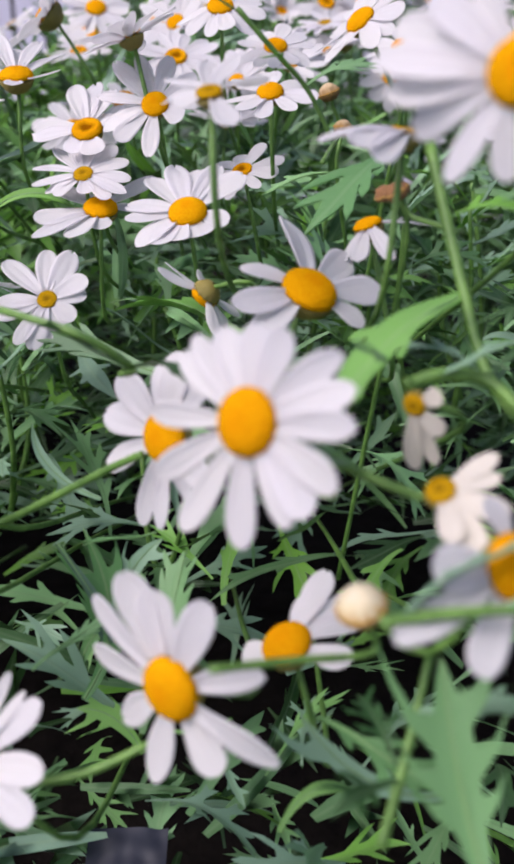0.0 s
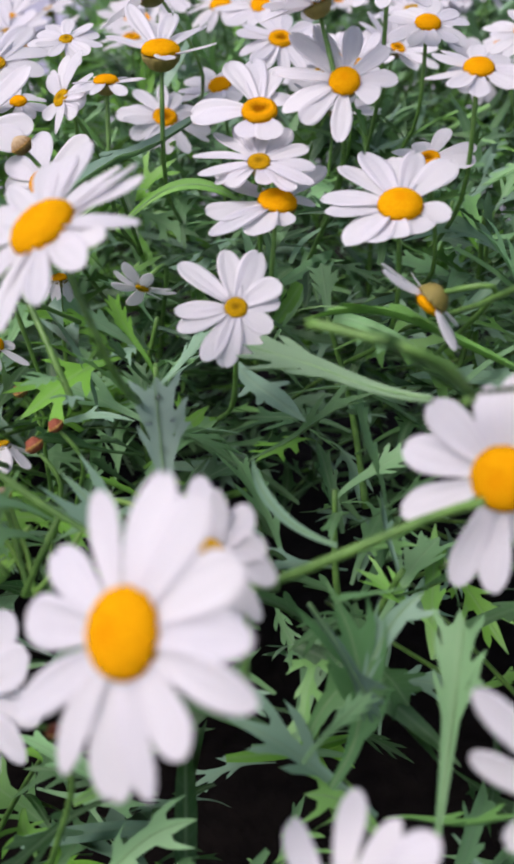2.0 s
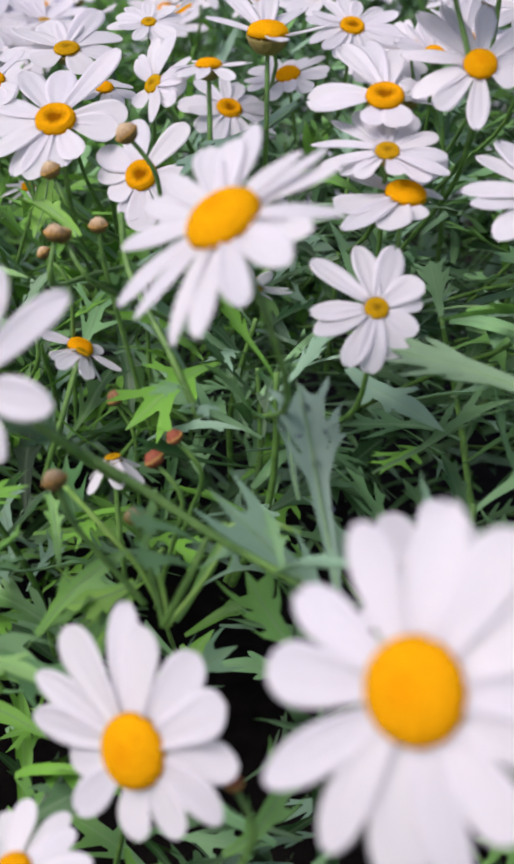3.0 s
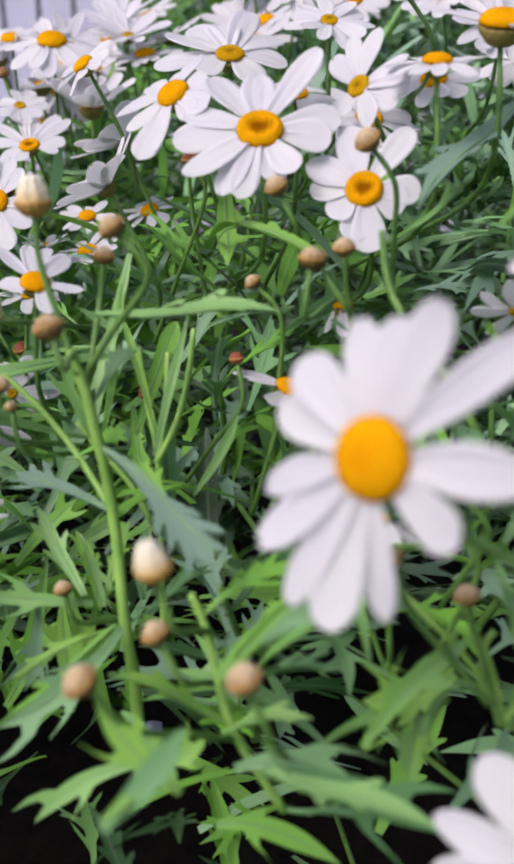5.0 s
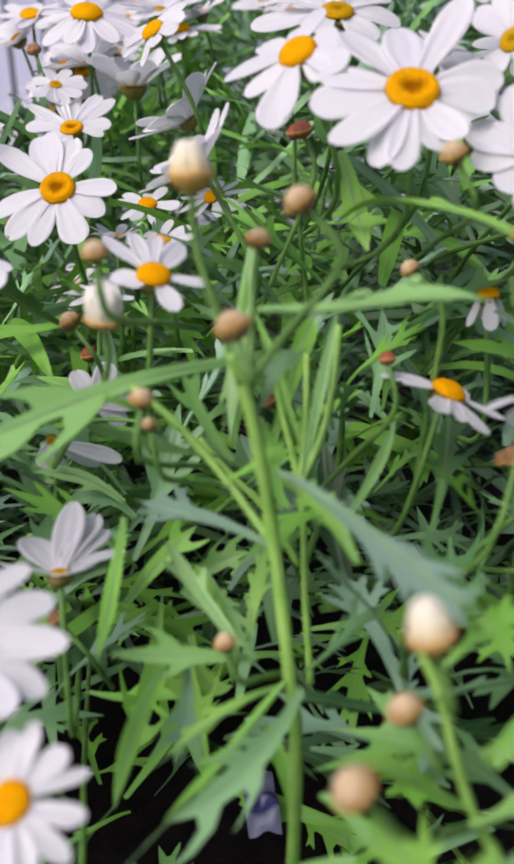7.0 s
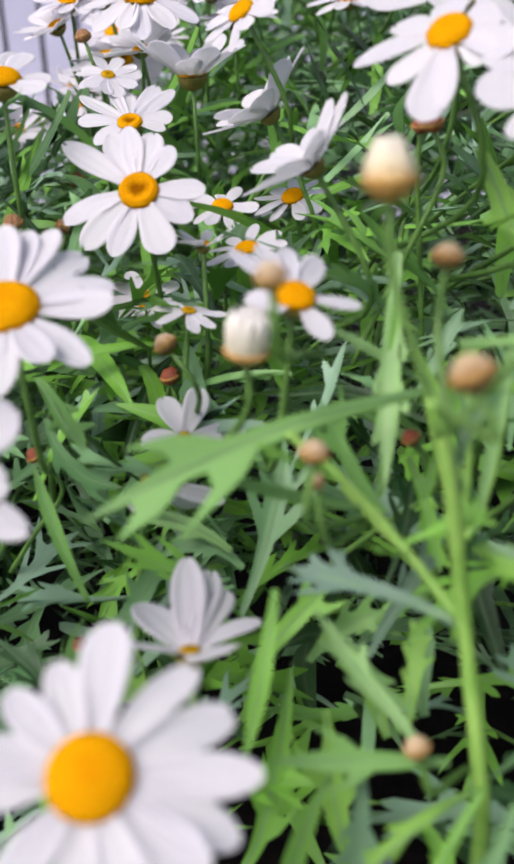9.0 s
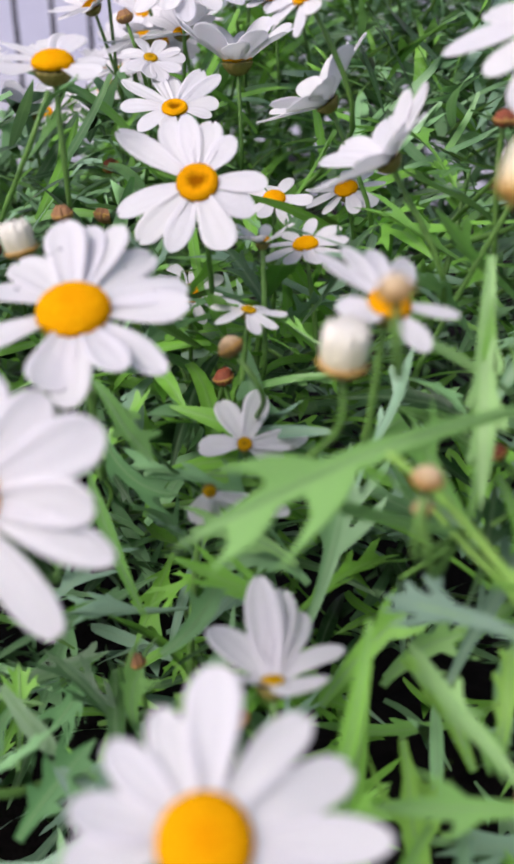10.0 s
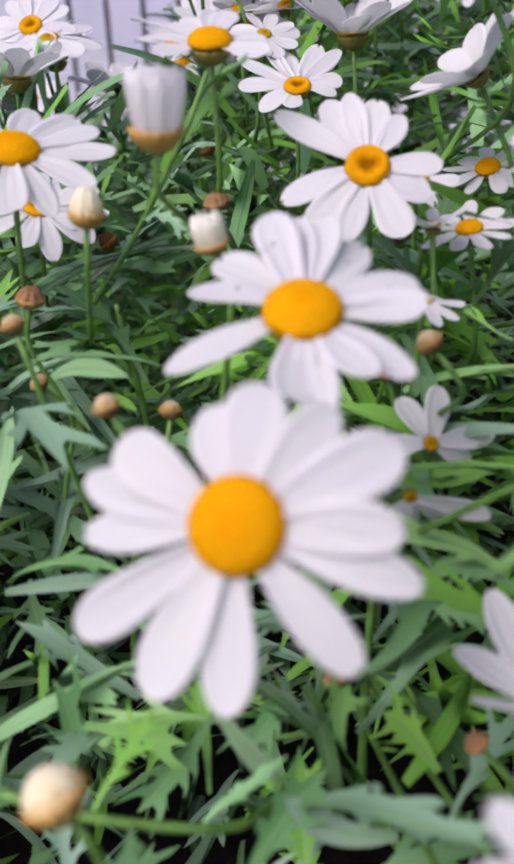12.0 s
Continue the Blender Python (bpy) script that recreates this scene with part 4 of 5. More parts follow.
stem([(-0.1537, 0.2797, 0.5152), (-0.1521, 0.2830, 0.5221), (-0.1498, 0.2842, 0.5249)], 0.0010, 0, young=True)
stem([(-0.1313, 0.2854, 0.5309), (-0.1221, 0.2857, 0.5332), (-0.1099, 0.2830, 0.5301)], 0.0010, 0, young=True)
stem([(-0.2312, 0.3673, 0.4658), (-0.2307, 0.3796, 0.4905), (-0.2296, 0.3918, 0.5152), (-0.2337, 0.4049, 0.5399), (-0.2350, 0.4120, 0.5536)], 0.0012, 0, young=True)
stem([(-0.2306, 0.3895, 0.5168), (-0.2272, 0.3981, 0.5351), (-0.2252, 0.4069, 0.5534)], 0.0012, 0, young=True)
stem([(-0.2309, 0.3873, 0.5215), (-0.2238, 0.3921, 0.5333), (-0.2190, 0.3985, 0.5477), (-0.2163, 0.4053, 0.5620)], 0.0012, 0, young=True)
stem([(-0.2315, 0.3837, 0.4960), (-0.2402, 0.3926, 0.5111), (-0.2489, 0.3985, 0.5199), (-0.2575, 0.4049, 0.5299)], 0.0012, 0, young=True)

# arching blades
strap_leaf(((-0.2420, 0.3270, 0.5006), (-0.2574, 0.3134, 0.4917), (-0.2755, 0.3069, 0.4854)), 0.0055, 2, "grey")
strap_leaf(((-0.2365, 0.2945, 0.4810), (-0.2525, 0.2942, 0.4764), (-0.2661, 0.2910, 0.4665)), 0.0047, 1, "young")
strap_leaf(((-0.2427, 0.2407, 0.5182), (-0.2328, 0.2438, 0.5272), (-0.2256, 0.2474, 0.5363)), 0.0058, 0, "grey")
strap_leaf(((-0.2269, 0.2531, 0.5132), (-0.2366, 0.2581, 0.5210), (-0.2443, 0.2643, 0.5320)), 0.0050, 1, "young")
strap_leaf(((-0.2180, 0.2744, 0.5247), (-0.2076, 0.2773, 0.5331), (-0.1937, 0.2792, 0.5405)), 0.0056, 0, "grey")
strap_leaf(((-0.2086, 0.2643, 0.5062), (-0.1891, 0.2599, 0.5019), (-0.1681, 0.2533, 0.4934)), 0.0068, 1, "grey")
strap_leaf(((-0.1587, 0.2840, 0.5129), (-0.1699, 0.2829, 0.5078), (-0.1817, 0.2836, 0.5064)), 0.0071, 3, "young")
strap_leaf(((-0.1607, 0.2832, 0.5106), (-0.1694, 0.2788, 0.4996), (-0.1696, 0.2730, 0.4874)), 0.0064, 1, "grey")
strap_leaf(((-0.2509, 0.3393, 0.5008), (-0.2689, 0.3420, 0.5018), (-0.2873, 0.3446, 0.5027)), 0.0043, 1, "young")
strap_leaf(((-0.2679, 0.3460, 0.4988), (-0.2691, 0.3398, 0.4857), (-0.2730, 0.3345, 0.4740)), 0.0041, 2, "grey")
strap_leaf(((-0.2744, 0.3449, 0.4950), (-0.2822, 0.3396, 0.4822), (-0.2888, 0.3317, 0.4644)), 0.0047, 0, "grey")
strap_leaf(((-0.2192, 0.3804, 0.5124), (-0.2094, 0.3854, 0.5251), (-0.2025, 0.3909, 0.5382)), 0.0035, 0, "young")
strap_leaf(((-0.2256, 0.3883, 0.5042), (-0.2266, 0.3952, 0.5181), (-0.2247, 0.4015, 0.5315)), 0.0047, 1, "grey")
strap_leaf(((-0.2372, 0.4004, 0.5263), (-0.2263, 0.4118, 0.5524), (-0.2211, 0.4152, 0.5606)), 0.0062, 0, "grey")
strap_leaf(((-0.2808, 0.3714, 0.5250), (-0.2850, 0.3640, 0.5087), (-0.2910, 0.3561, 0.4910)), 0.0043, 0, "grey")
strap_leaf(((-0.2381, 0.3863, 0.4675), (-0.2380, 0.3925, 0.4800), (-0.2343, 0.3976, 0.4914)), 0.0067, 0, "grey")
strap_leaf(((-0.2640, 0.3913, 0.4693), (-0.2609, 0.3845, 0.4567), (-0.2523, 0.3824, 0.4553)), 0.0059, 2, "young")
strap_leaf(((-0.2624, 0.3656, 0.4410), (-0.2653, 0.3724, 0.4536), (-0.2661, 0.3827, 0.4738)), 0.0062, 1, "young")
strap_leaf(((-0.2894, 0.3765, 0.4315), (-0.2805, 0.3836, 0.4485), (-0.2715, 0.3985, 0.4812)), 0.0059, 1, "grey")
strap_leaf(((0.0532, 0.1575, 0.5024), (0.0318, 0.1598, 0.5066), (0.0140, 0.1679, 0.5222)), 0.0053, 1, "grey")
strap_leaf(((0.0499, 0.1011, 0.5408), (0.0450, 0.1144, 0.5556), (0.0416, 0.1304, 0.5755)), 0.0089, 3, "grey")
strap_leaf(((0.0094, 0.1667, 0.4761), (0.0195, 0.1724, 0.4873), (0.0337, 0.1719, 0.4864)), 0.0038, 0, "young")
strap_leaf(((-0.0575, 0.2188, 0.4775), (-0.0488, 0.2308, 0.5016), (-0.0588, 0.2460, 0.5302)), 0.0066, 3, "grey")
strap_leaf(((-0.0488, 0.2306, 0.5013), (-0.0417, 0.2385, 0.5172), (-0.0307, 0.2434, 0.5280)), 0.0057, 1, "grey")
strap_leaf(((-0.0544, 0.2589, 0.5338), (-0.0727, 0.2645, 0.5429), (-0.0796, 0.2723, 0.5573)), 0.0036, 0, "grey")
strap_leaf(((-0.3255, 0.3891, 0.4601), (-0.3400, 0.3922, 0.4615), (-0.3512, 0.3984, 0.4698)), 0.0067, 0, "pale")
strap_leaf(((-0.3408, 0.4390, 0.4629), (-0.3461, 0.4361, 0.4560), (-0.3555, 0.4318, 0.4455)), 0.0052, 3, "grey")
strap_leaf(((-0.3636, 0.4380, 0.4544), (-0.3739, 0.4335, 0.4432), (-0.3856, 0.4296, 0.4328)), 0.0055, 3, "grey")
strap_leaf(((-0.3971, 0.4394, 0.4580), (-0.3837, 0.4362, 0.4560), (-0.3701, 0.4322, 0.4526)), 0.0045, 3, "young")
strap_leaf(((-0.3633, 0.4169, 0.4790), (-0.3563, 0.4108, 0.4699), (-0.3492, 0.4057, 0.4626)), 0.0054, 0, "pale")
strap_leaf(((-0.3607, 0.3906, 0.4527), (-0.3512, 0.3952, 0.4639), (-0.3398, 0.3992, 0.4744)), 0.0062, 3, "grey")
strap_leaf(((-0.3055, 0.4776, 0.5015), (-0.2910, 0.4748, 0.5006), (-0.2734, 0.4726, 0.5016)), 0.0066, 0, "grey")
strap_leaf(((-0.3218, 0.4298, 0.4725), (-0.3099, 0.4331, 0.4819), (-0.3039, 0.4388, 0.4940)), 0.0062, 1, "grey")
strap_leaf(((-0.3304, 0.4210, 0.4539), (-0.3306, 0.4260, 0.4630), (-0.3265, 0.4288, 0.4694)), 0.0050, 3, "young")
strap_leaf(((-0.3064, 0.4142, 0.4482), (-0.3127, 0.4202, 0.4574), (-0.3193, 0.4241, 0.4627)), 0.0059, 3, "young")
strap_leaf(((-0.4052, 0.4358, 0.4386), (-0.4007, 0.4424, 0.4519), (-0.4045, 0.4504, 0.4655)), 0.0052, 2, "grey")
strap_leaf(((-0.3968, 0.4979, 0.5336), (-0.3872, 0.4976, 0.5359), (-0.3750, 0.4942, 0.5331)), 0.0057, 0, "grey")
strap_leaf(((-0.4152, 0.4666, 0.4846), (-0.4000, 0.4651, 0.4862), (-0.3817, 0.4631, 0.4877)), 0.0046, 0, "pale")
strap_leaf(((-0.1231, 0.3820, 0.6002), (-0.1015, 0.3870, 0.6112), (-0.0797, 0.3830, 0.6049)), 0.0048, 0, "grey")
strap_leaf(((-0.1852, 0.2659, 0.5088), (-0.1726, 0.2715, 0.5222), (-0.1586, 0.2747, 0.5310)), 0.0050, 1, "grey")
strap_leaf(((-0.2092, 0.2553, 0.5497), (-0.2020, 0.2568, 0.5539), (-0.1950, 0.2565, 0.5546)), 0.0041, 0, "grey")
strap_leaf(((-0.1463, 0.2805, 0.5005), (-0.1399, 0.2850, 0.5106), (-0.1326, 0.2915, 0.5249)), 0.0025, 0, "young")
strap_leaf(((-0.1087, 0.2723, 0.4917), (-0.1180, 0.2788, 0.5027), (-0.1256, 0.2859, 0.5152)), 0.0063, 3, "grey")
strap_leaf(((-0.0997, 0.2532, 0.5223), (-0.1122, 0.2590, 0.5313), (-0.1371, 0.2720, 0.5520)), 0.0062, 2, "grey")
strap_leaf(((-0.2140, 0.2741, 0.4971), (-0.1973, 0.2730, 0.4982), (-0.1823, 0.2666, 0.4885)), 0.0058, 2, "grey")
strap_leaf(((-0.1770, 0.3581, 0.4742), (-0.1873, 0.3668, 0.4891), (-0.1892, 0.3757, 0.5068)), 0.0056, 3, "grey")
strap_leaf(((-0.2365, 0.2866, 0.4943), (-0.2274, 0.2843, 0.4922), (-0.2200, 0.2858, 0.4974)), 0.0042, 1, "young")
strap_leaf(((-0.2394, 0.3980, 0.5575), (-0.2835, 0.3818, 0.5565), (-0.3201, 0.3713, 0.5469)), 0.0050, 0, "young", ((7, -1, 0.18), (8, 1, 0.11), (10, -1, 0.10)))
strap_leaf(((-0.2534, 0.3964, 0.5278), (-0.2746, 0.3882, 0.5385), (-0.2933, 0.3823, 0.5499)), 0.0030, 0, "young")
strap_leaf(((-0.2485, 0.4013, 0.5278), (-0.2433, 0.4115, 0.5500), (-0.2398, 0.4233, 0.5746)), 0.0041, 0, "grey")
strap_leaf(((-0.2313, 0.3814, 0.5276), (-0.2253, 0.3899, 0.5466), (-0.2179, 0.4003, 0.5696)), 0.0034, 0, "young")
strap_leaf(((-0.2303, 0.3894, 0.5326), (-0.2351, 0.3991, 0.5504), (-0.2405, 0.4089, 0.5682)), 0.0029, 0, "young")
strap_leaf(((-0.2488, 0.3951, 0.5267), (-0.2558, 0.4012, 0.5365), (-0.2623, 0.4101, 0.5523)), 0.0035, 1, "young")
strap_leaf(((-0.2348, 0.4166, 0.5516), (-0.2453, 0.4216, 0.5581), (-0.2571, 0.4268, 0.5646)), 0.0028, 0, "young")
strap_leaf(((-0.2834, 0.3986, 0.4775), (-0.2721, 0.4026, 0.4891), (-0.2595, 0.4057, 0.4994)), 0.0053, 1, "grey")
strap_leaf(((-0.2654, 0.4055, 0.4745), (-0.2556, 0.4079, 0.4826), (-0.2431, 0.4079, 0.4865)), 0.0055, 2, "young")
strap_leaf(((-0.3255, 0.4481, 0.4724), (-0.3336, 0.4594, 0.4924), (-0.3384, 0.4695, 0.5108)), 0.0044, 0, "grey")
strap_leaf(((-0.2816, 0.4390, 0.4910), (-0.2954, 0.4451, 0.4986), (-0.3115, 0.4485, 0.5003)), 0.0049, 1, "young")
strap_leaf(((-0.3344, 0.4885, 0.5177), (-0.3273, 0.4794, 0.5026), (-0.3111, 0.4736, 0.4965)), 0.0051, 2, "grey")
strap_leaf(((-0.2783, 0.4390, 0.4843), (-0.2902, 0.4447, 0.4913), (-0.3030, 0.4446, 0.4872)), 0.0057, 2, "grey")
strap_leaf(((-0.2186, 0.2829, 0.4692), (-0.2047, 0.2810, 0.4682), (-0.1869, 0.2750, 0.4599)), 0.0056, 1, "grey")
strap_leaf(((-0.1513, 0.2926, 0.4570), (-0.1406, 0.2965, 0.4667), (-0.1265, 0.2993, 0.4750)), 0.0060, 2, "grey")
strap_leaf(((-0.1265, 0.2177, 0.4334), (-0.1143, 0.2247, 0.4477), (-0.0959, 0.2278, 0.4551)), 0.0060, 2, "grey")
strap_leaf(((-0.1337, 0.2311, 0.4591), (-0.1215, 0.2353, 0.4679), (-0.1137, 0.2435, 0.4845)), 0.0053, 2, "grey")
strap_leaf(((-0.0635, 0.2359, 0.4729), (-0.0549, 0.2438, 0.4887), (-0.0391, 0.2474, 0.4969)), 0.0060, 3, "grey")
strap_leaf(((-0.0388, 0.2225, 0.4484), (-0.0494, 0.2284, 0.4591), (-0.0635, 0.2303, 0.4620)), 0.0060, 2, "young")

# ---- flower buds ----
bud((-0.2307, 0.2768, 0.5544), 0.0083, "cream", (-0.218, 0.300, 0.518))
bud((-0.2470, 0.2625, 0.5371), 0.0079, "tan", (-0.211, 0.291, 0.490))
bud((-0.2133, 0.2557, 0.5406), 0.0077, "tan", (-0.199, 0.287, 0.485))
bud((-0.2315, 0.2851, 0.5307), 0.0070, "tan", (-0.216, 0.305, 0.497))
bud((-0.2598, 0.3693, 0.6132), 0.0098, "cream", (-0.251, 0.358, 0.566))
bud((-0.2552, 0.3363, 0.5887), 0.0079, "tan", (-0.252, 0.361, 0.572))
bud((-0.2818, 0.3973, 0.5729), 0.0112, "white", (-0.304, 0.446, 0.503))
bud((-0.2821, 0.3659, 0.5977), 0.0061, "tan", (-0.252, 0.449, 0.548))
bud((-0.2387, 0.3526, 0.6097), 0.0073, "tan", (-0.250, 0.360, 0.564))
bud((-0.2426, 0.3826, 0.5942), 0.0064, "tan", (-0.249, 0.358, 0.561))
bud((-0.2589, 0.3374, 0.5085), 0.0055, "tan", (-0.241, 0.351, 0.485))
bud((-0.1906, 0.3935, 0.6111), 0.0073, "tan", (-0.167, 0.492, 0.554))
bud((-0.1833, 0.3593, 0.5973), 0.0064, "tan", (-0.147, 0.399, 0.551))
bud((-0.1636, 0.3917, 0.6244), 0.0083, "tan", (-0.149, 0.407, 0.571))
bud((-0.1728, 0.3737, 0.5970), 0.0066, "tan")
bud((-0.1968, 0.4044, 0.5780), 0.0056, "tan")
bud((-0.2741, 0.3643, 0.5621), 0.0060, "tan", (-0.242, 0.419, 0.510))
bud((-0.2727, 0.3691, 0.5527), 0.0041, "tan", (-0.242, 0.419, 0.510))
bud((-0.2956, 0.4719, 0.5459), 0.0077, "tan", (-0.284, 0.512, 0.494))
bud((-0.3627, 0.4867, 0.6047), 0.0166, "open", (-0.347, 0.502, 0.565))
bud((-0.3821, 0.5091, 0.5770), 0.0099, "cream", (-0.386, 0.545, 0.524))
bud((-0.3514, 0.4824, 0.5754), 0.0098, "white")
bud((-0.3818, 0.4552, 0.5448), 0.0069, "tan")
bud((-0.3636, 0.5069, 0.5155), 0.0071, "tan")
bud((-0.3970, 0.3698, 0.5123), 0.0121, "pale")
bud((-0.4058, 0.5022, 0.5493), 0.0069, "tan")
bud((-0.4026, 0.5176, 0.5238), 0.0059, "tan")
bud((-0.4023, 0.5303, 0.5467), 0.0084, "brown")
bud((-0.3271, 0.6551, 0.5395), 0.0108, "brown")
bud((-0.3227, 0.7373, 0.5441), 0.0090, "red")
bud((-0.3774, 0.6375, 0.5299), 0.0087, "red")
bud((-0.2919, 0.5189, 0.5153), 0.0070, "red")
bud((0.0247, 0.1371, 0.5836), 0.0113, "pale", (-0.007, 0.122, 0.578))
bud((0.0427, 0.2638, 0.6430), 0.0076, "brown", (0.060, 0.250, 0.634))
bud((0.0396, 0.2721, 0.6401), 0.0061, "brown")
bud((-0.1792, 0.2789, 0.5517), 0.0071, "tan", (-0.155, 0.269, 0.516))
bud((-0.1537, 0.3177, 0.5365), 0.0067, "red")
bud((-0.1472, 0.3258, 0.5401), 0.0058, "red")
bud((-0.1580, 0.2840, 0.5366), 0.0063, "tan", (-0.150, 0.273, 0.505))
bud((-0.1704, 0.3807, 0.5288), 0.0069, "brown")
bud((-0.1850, 0.3563, 0.5989), 0.0071, "tan", (-0.165, 0.407, 0.572))
bud((-0.1323, 0.2096, 0.5101), 0.0046, "red")
bud((-0.2134, 0.4886, 0.6034), 0.0060, "red")
bud((-0.2121, 0.4825, 0.6050), 0.0070, "red")
bud((-0.2343, 0.4215, 0.5329), 0.0053, "red")
bud((-0.1713, 0.3855, 0.5254), 0.0056, "brown")
bud((-0.2023, 0.4029, 0.5520), 0.0050, "red")
bud((-0.2908, 0.5197, 0.5161), 0.0053, "red")
bud((0.0295, 0.4142, 0.6514), 0.0096, "tan", (0.024, 0.338, 0.636))
bud((0.0563, 0.3732, 0.6679), 0.0094, "cream")
bud((-0.3408, 0.4976, 0.4993), 0.0059, "red")
bud((-0.3121, 0.6927, 0.6192), 0.0076, "brown")
bud((-0.3421, 0.5479, 0.5671), 0.0072, "brown")
bud((-0.3046, 0.3985, 0.4758), 0.0058, "brown")
bud((-0.3291, 0.4365, 0.4651), 0.0061, "brown")
bud((0.0343, 0.3800, 0.6420), 0.0081, "tan")

# ---- daisies ----
daisy((0.0000, 0.1492, 0.6210), (-0.62, -0.70, 0.35), 0.052, 15, at=((16, 1.00), (32, 1.00), (50, 0.97), (80, 0.82), (102, 0.79), (130, 0.85), (150, 0.97), (164, 1.12), (194, 1.24), (222, 1.18), (248, 1.21), (280, 1.06), (314, 0.91), (328, 0.94), (348, 1.00)))
daisy((-0.0247, 0.2109, 0.5845), (-0.64, -0.71, 0.28), 0.054, 10, at=((68, 0.91), (96, 0.91), (122, 0.82), (152, 0.91), (182, 0.97), (216, 1.06), (260, 1.12), (280, 1.00), (304, 0.73), (336, 0.70)))
daisy((-0.0176, 0.1437, 0.5529), (-0.59, -0.79, 0.14), 0.056, 10, at=((32, 1.00), (74, 0.94), (112, 0.88), (124, 1.06), (164, 1.18), (190, 1.06), (228, 1.00), (266, 1.00), (314, 0.82), (344, 1.09)))
daisy((0.0103, 0.1717, 0.5427), (-0.41, -0.16, 0.90), 0.049, 6, at=((36, 0.85), (76, 1.09), (100, 1.03), (124, 1.00), (138, 0.85), (246, 0.55)))
daisy((0.0163, 0.2472, 0.6159), (0.34, -0.32, 0.88), 0.061, 7, at=((16, 0.97), (52, 1.48), (118, 0.73), (172, 0.94), (192, 0.97), (300, 0.64), (342, 0.91)))
daisy((0.0476, 0.1509, 0.6900), (-0.62, -0.75, 0.23), 0.043, 12, at=((16, 0.67), (88, 0.79), (130, 1.03), (150, 1.12), (166, 1.39), (180, 1.39), (192, 1.30), (210, 1.15), (242, 1.06), (272, 0.88), (296, 0.91), (330, 0.85)))
daisy((0.0412, 0.2449, 0.6633), (0.14, 0.12, 0.98), 0.046, 5, disc="small", at=((94, 1.48), (110, 1.48), (122, 1.48), (282, 0.97), (352, 0.64)))
daisy((-0.0124, 0.2349, 0.6746), (-0.10, -0.30, 0.95), 0.036, 7, cup=-0.1, disc="small", at=((76, 1.48), (94, 1.48), (112, 1.48), (140, 1.48), (166, 0.97), (214, 0.55), (314, 0.82)))
daisy((-0.0674, 0.1418, 0.5287), (-0.61, -0.41, 0.68), 0.047, 10, at=((8, 1.04), (35, 1.03), (73, 1.08), (94, 0.91), (125, 1.01), (171, 0.97), (221, 1.13), (247, 0.99), (281, 0.86), (325, 0.87)))
daisy((-0.1850, 0.2070, 0.4843), (-0.44, -0.22, 0.87), 0.040, 12)
daisy((-0.1073, 0.1633, 0.5796), (-0.64, -0.58, 0.50), 0.060, 13, at=((2, 0.97), (26, 0.88), (52, 0.94), (80, 1.00), (106, 1.00), (138, 0.97), (172, 0.94), (202, 0.97), (236, 1.09), (260, 1.09), (284, 1.03), (306, 0.97), (334, 0.85)))
daisy((-0.0911, 0.2025, 0.5698), (-0.53, -0.81, 0.26), 0.037, 12, disc="small", cup=.3)
daisy((-0.1550, 0.2102, 0.5205), (-0.58, -0.72, 0.38), 0.060, 13, at=((18, 0.88), (46, 0.97), (72, 0.94), (104, 0.94), (119, 1.09), (144, 1.09), (172, 1.09), (190, 1.03), (214, 0.76), (242, 0.79), (286, 0.67), (324, 0.70), (356, 0.88)))
daisy((-0.1341, 0.2634, 0.6271), (-0.50, -0.26, 0.82), 0.065, 17, at=((16, 0.82), (34, 0.88), (64, 0.88), (80, 0.88), (102, 0.82), (132, 1.15), (142, 1.03), (154, 1.15), (174, 1.03), (190, 0.94), (214, 0.97), (250, 0.97), (274, 0.91), (298, 1.03), (314, 1.09), (332, 0.97), (358, 0.82)))
daisy((-0.1913, 0.2469, 0.5935), (-0.73, -0.60, 0.32), 0.052, 13, at=((12, 1.09), (52, 1.33), (78, 1.12), (94, 0.94), (116, 0.94), (150, 0.94), (176, 0.97), (208, 1.09), (230, 1.15), (252, 1.27), (270, 1.24), (288, 1.09), (336, 0.82)))
daisy((-0.0442, 0.3843, 0.6494), (-0.11, -0.72, 0.69), 0.040, 10, at=((12, 0.97), (46, 1.09), (84, 1.24), (114, 1.48), (136, 1.48), (170, 1.33), (204, 1.21), (230, 1.12), (270, 1.12), (334, 0.70)), broad=1.2)
daisy((-0.0744, 0.3900, 0.6379), (-0.09, -0.49, 0.87), 0.052, 8, disc="ring", at=((50, 0.61), (84, 1.18), (102, 1.48), (116, 1.48), (176, 1.03), (190, 0.94), (250, 0.55), (296, 0.55)), broad=1.2)
daisy((-0.0748, 0.3760, 0.6222), (-0.09, -0.50, 0.86), 0.043, 14, disc="small", at=((2, 0.94), (32, 0.94), (64, 1.00), (90, 1.09), (108, 1.09), (119, 1.18), (136, 1.27), (164, 1.27), (196, 1.06), (212, 0.82), (230, 0.73), (292, 0.55), (320, 0.88), (336, 1.06)))
daisy((-0.0679, 0.3726, 0.6083), (0.08, -0.26, 0.96), 0.051, 8, at=((10, 0.64), (42, 1.48), (112, 0.88), (130, 1.09), (188, 1.12), (208, 1.30), (232, 1.00), (262, 0.55)), broad=1.2)
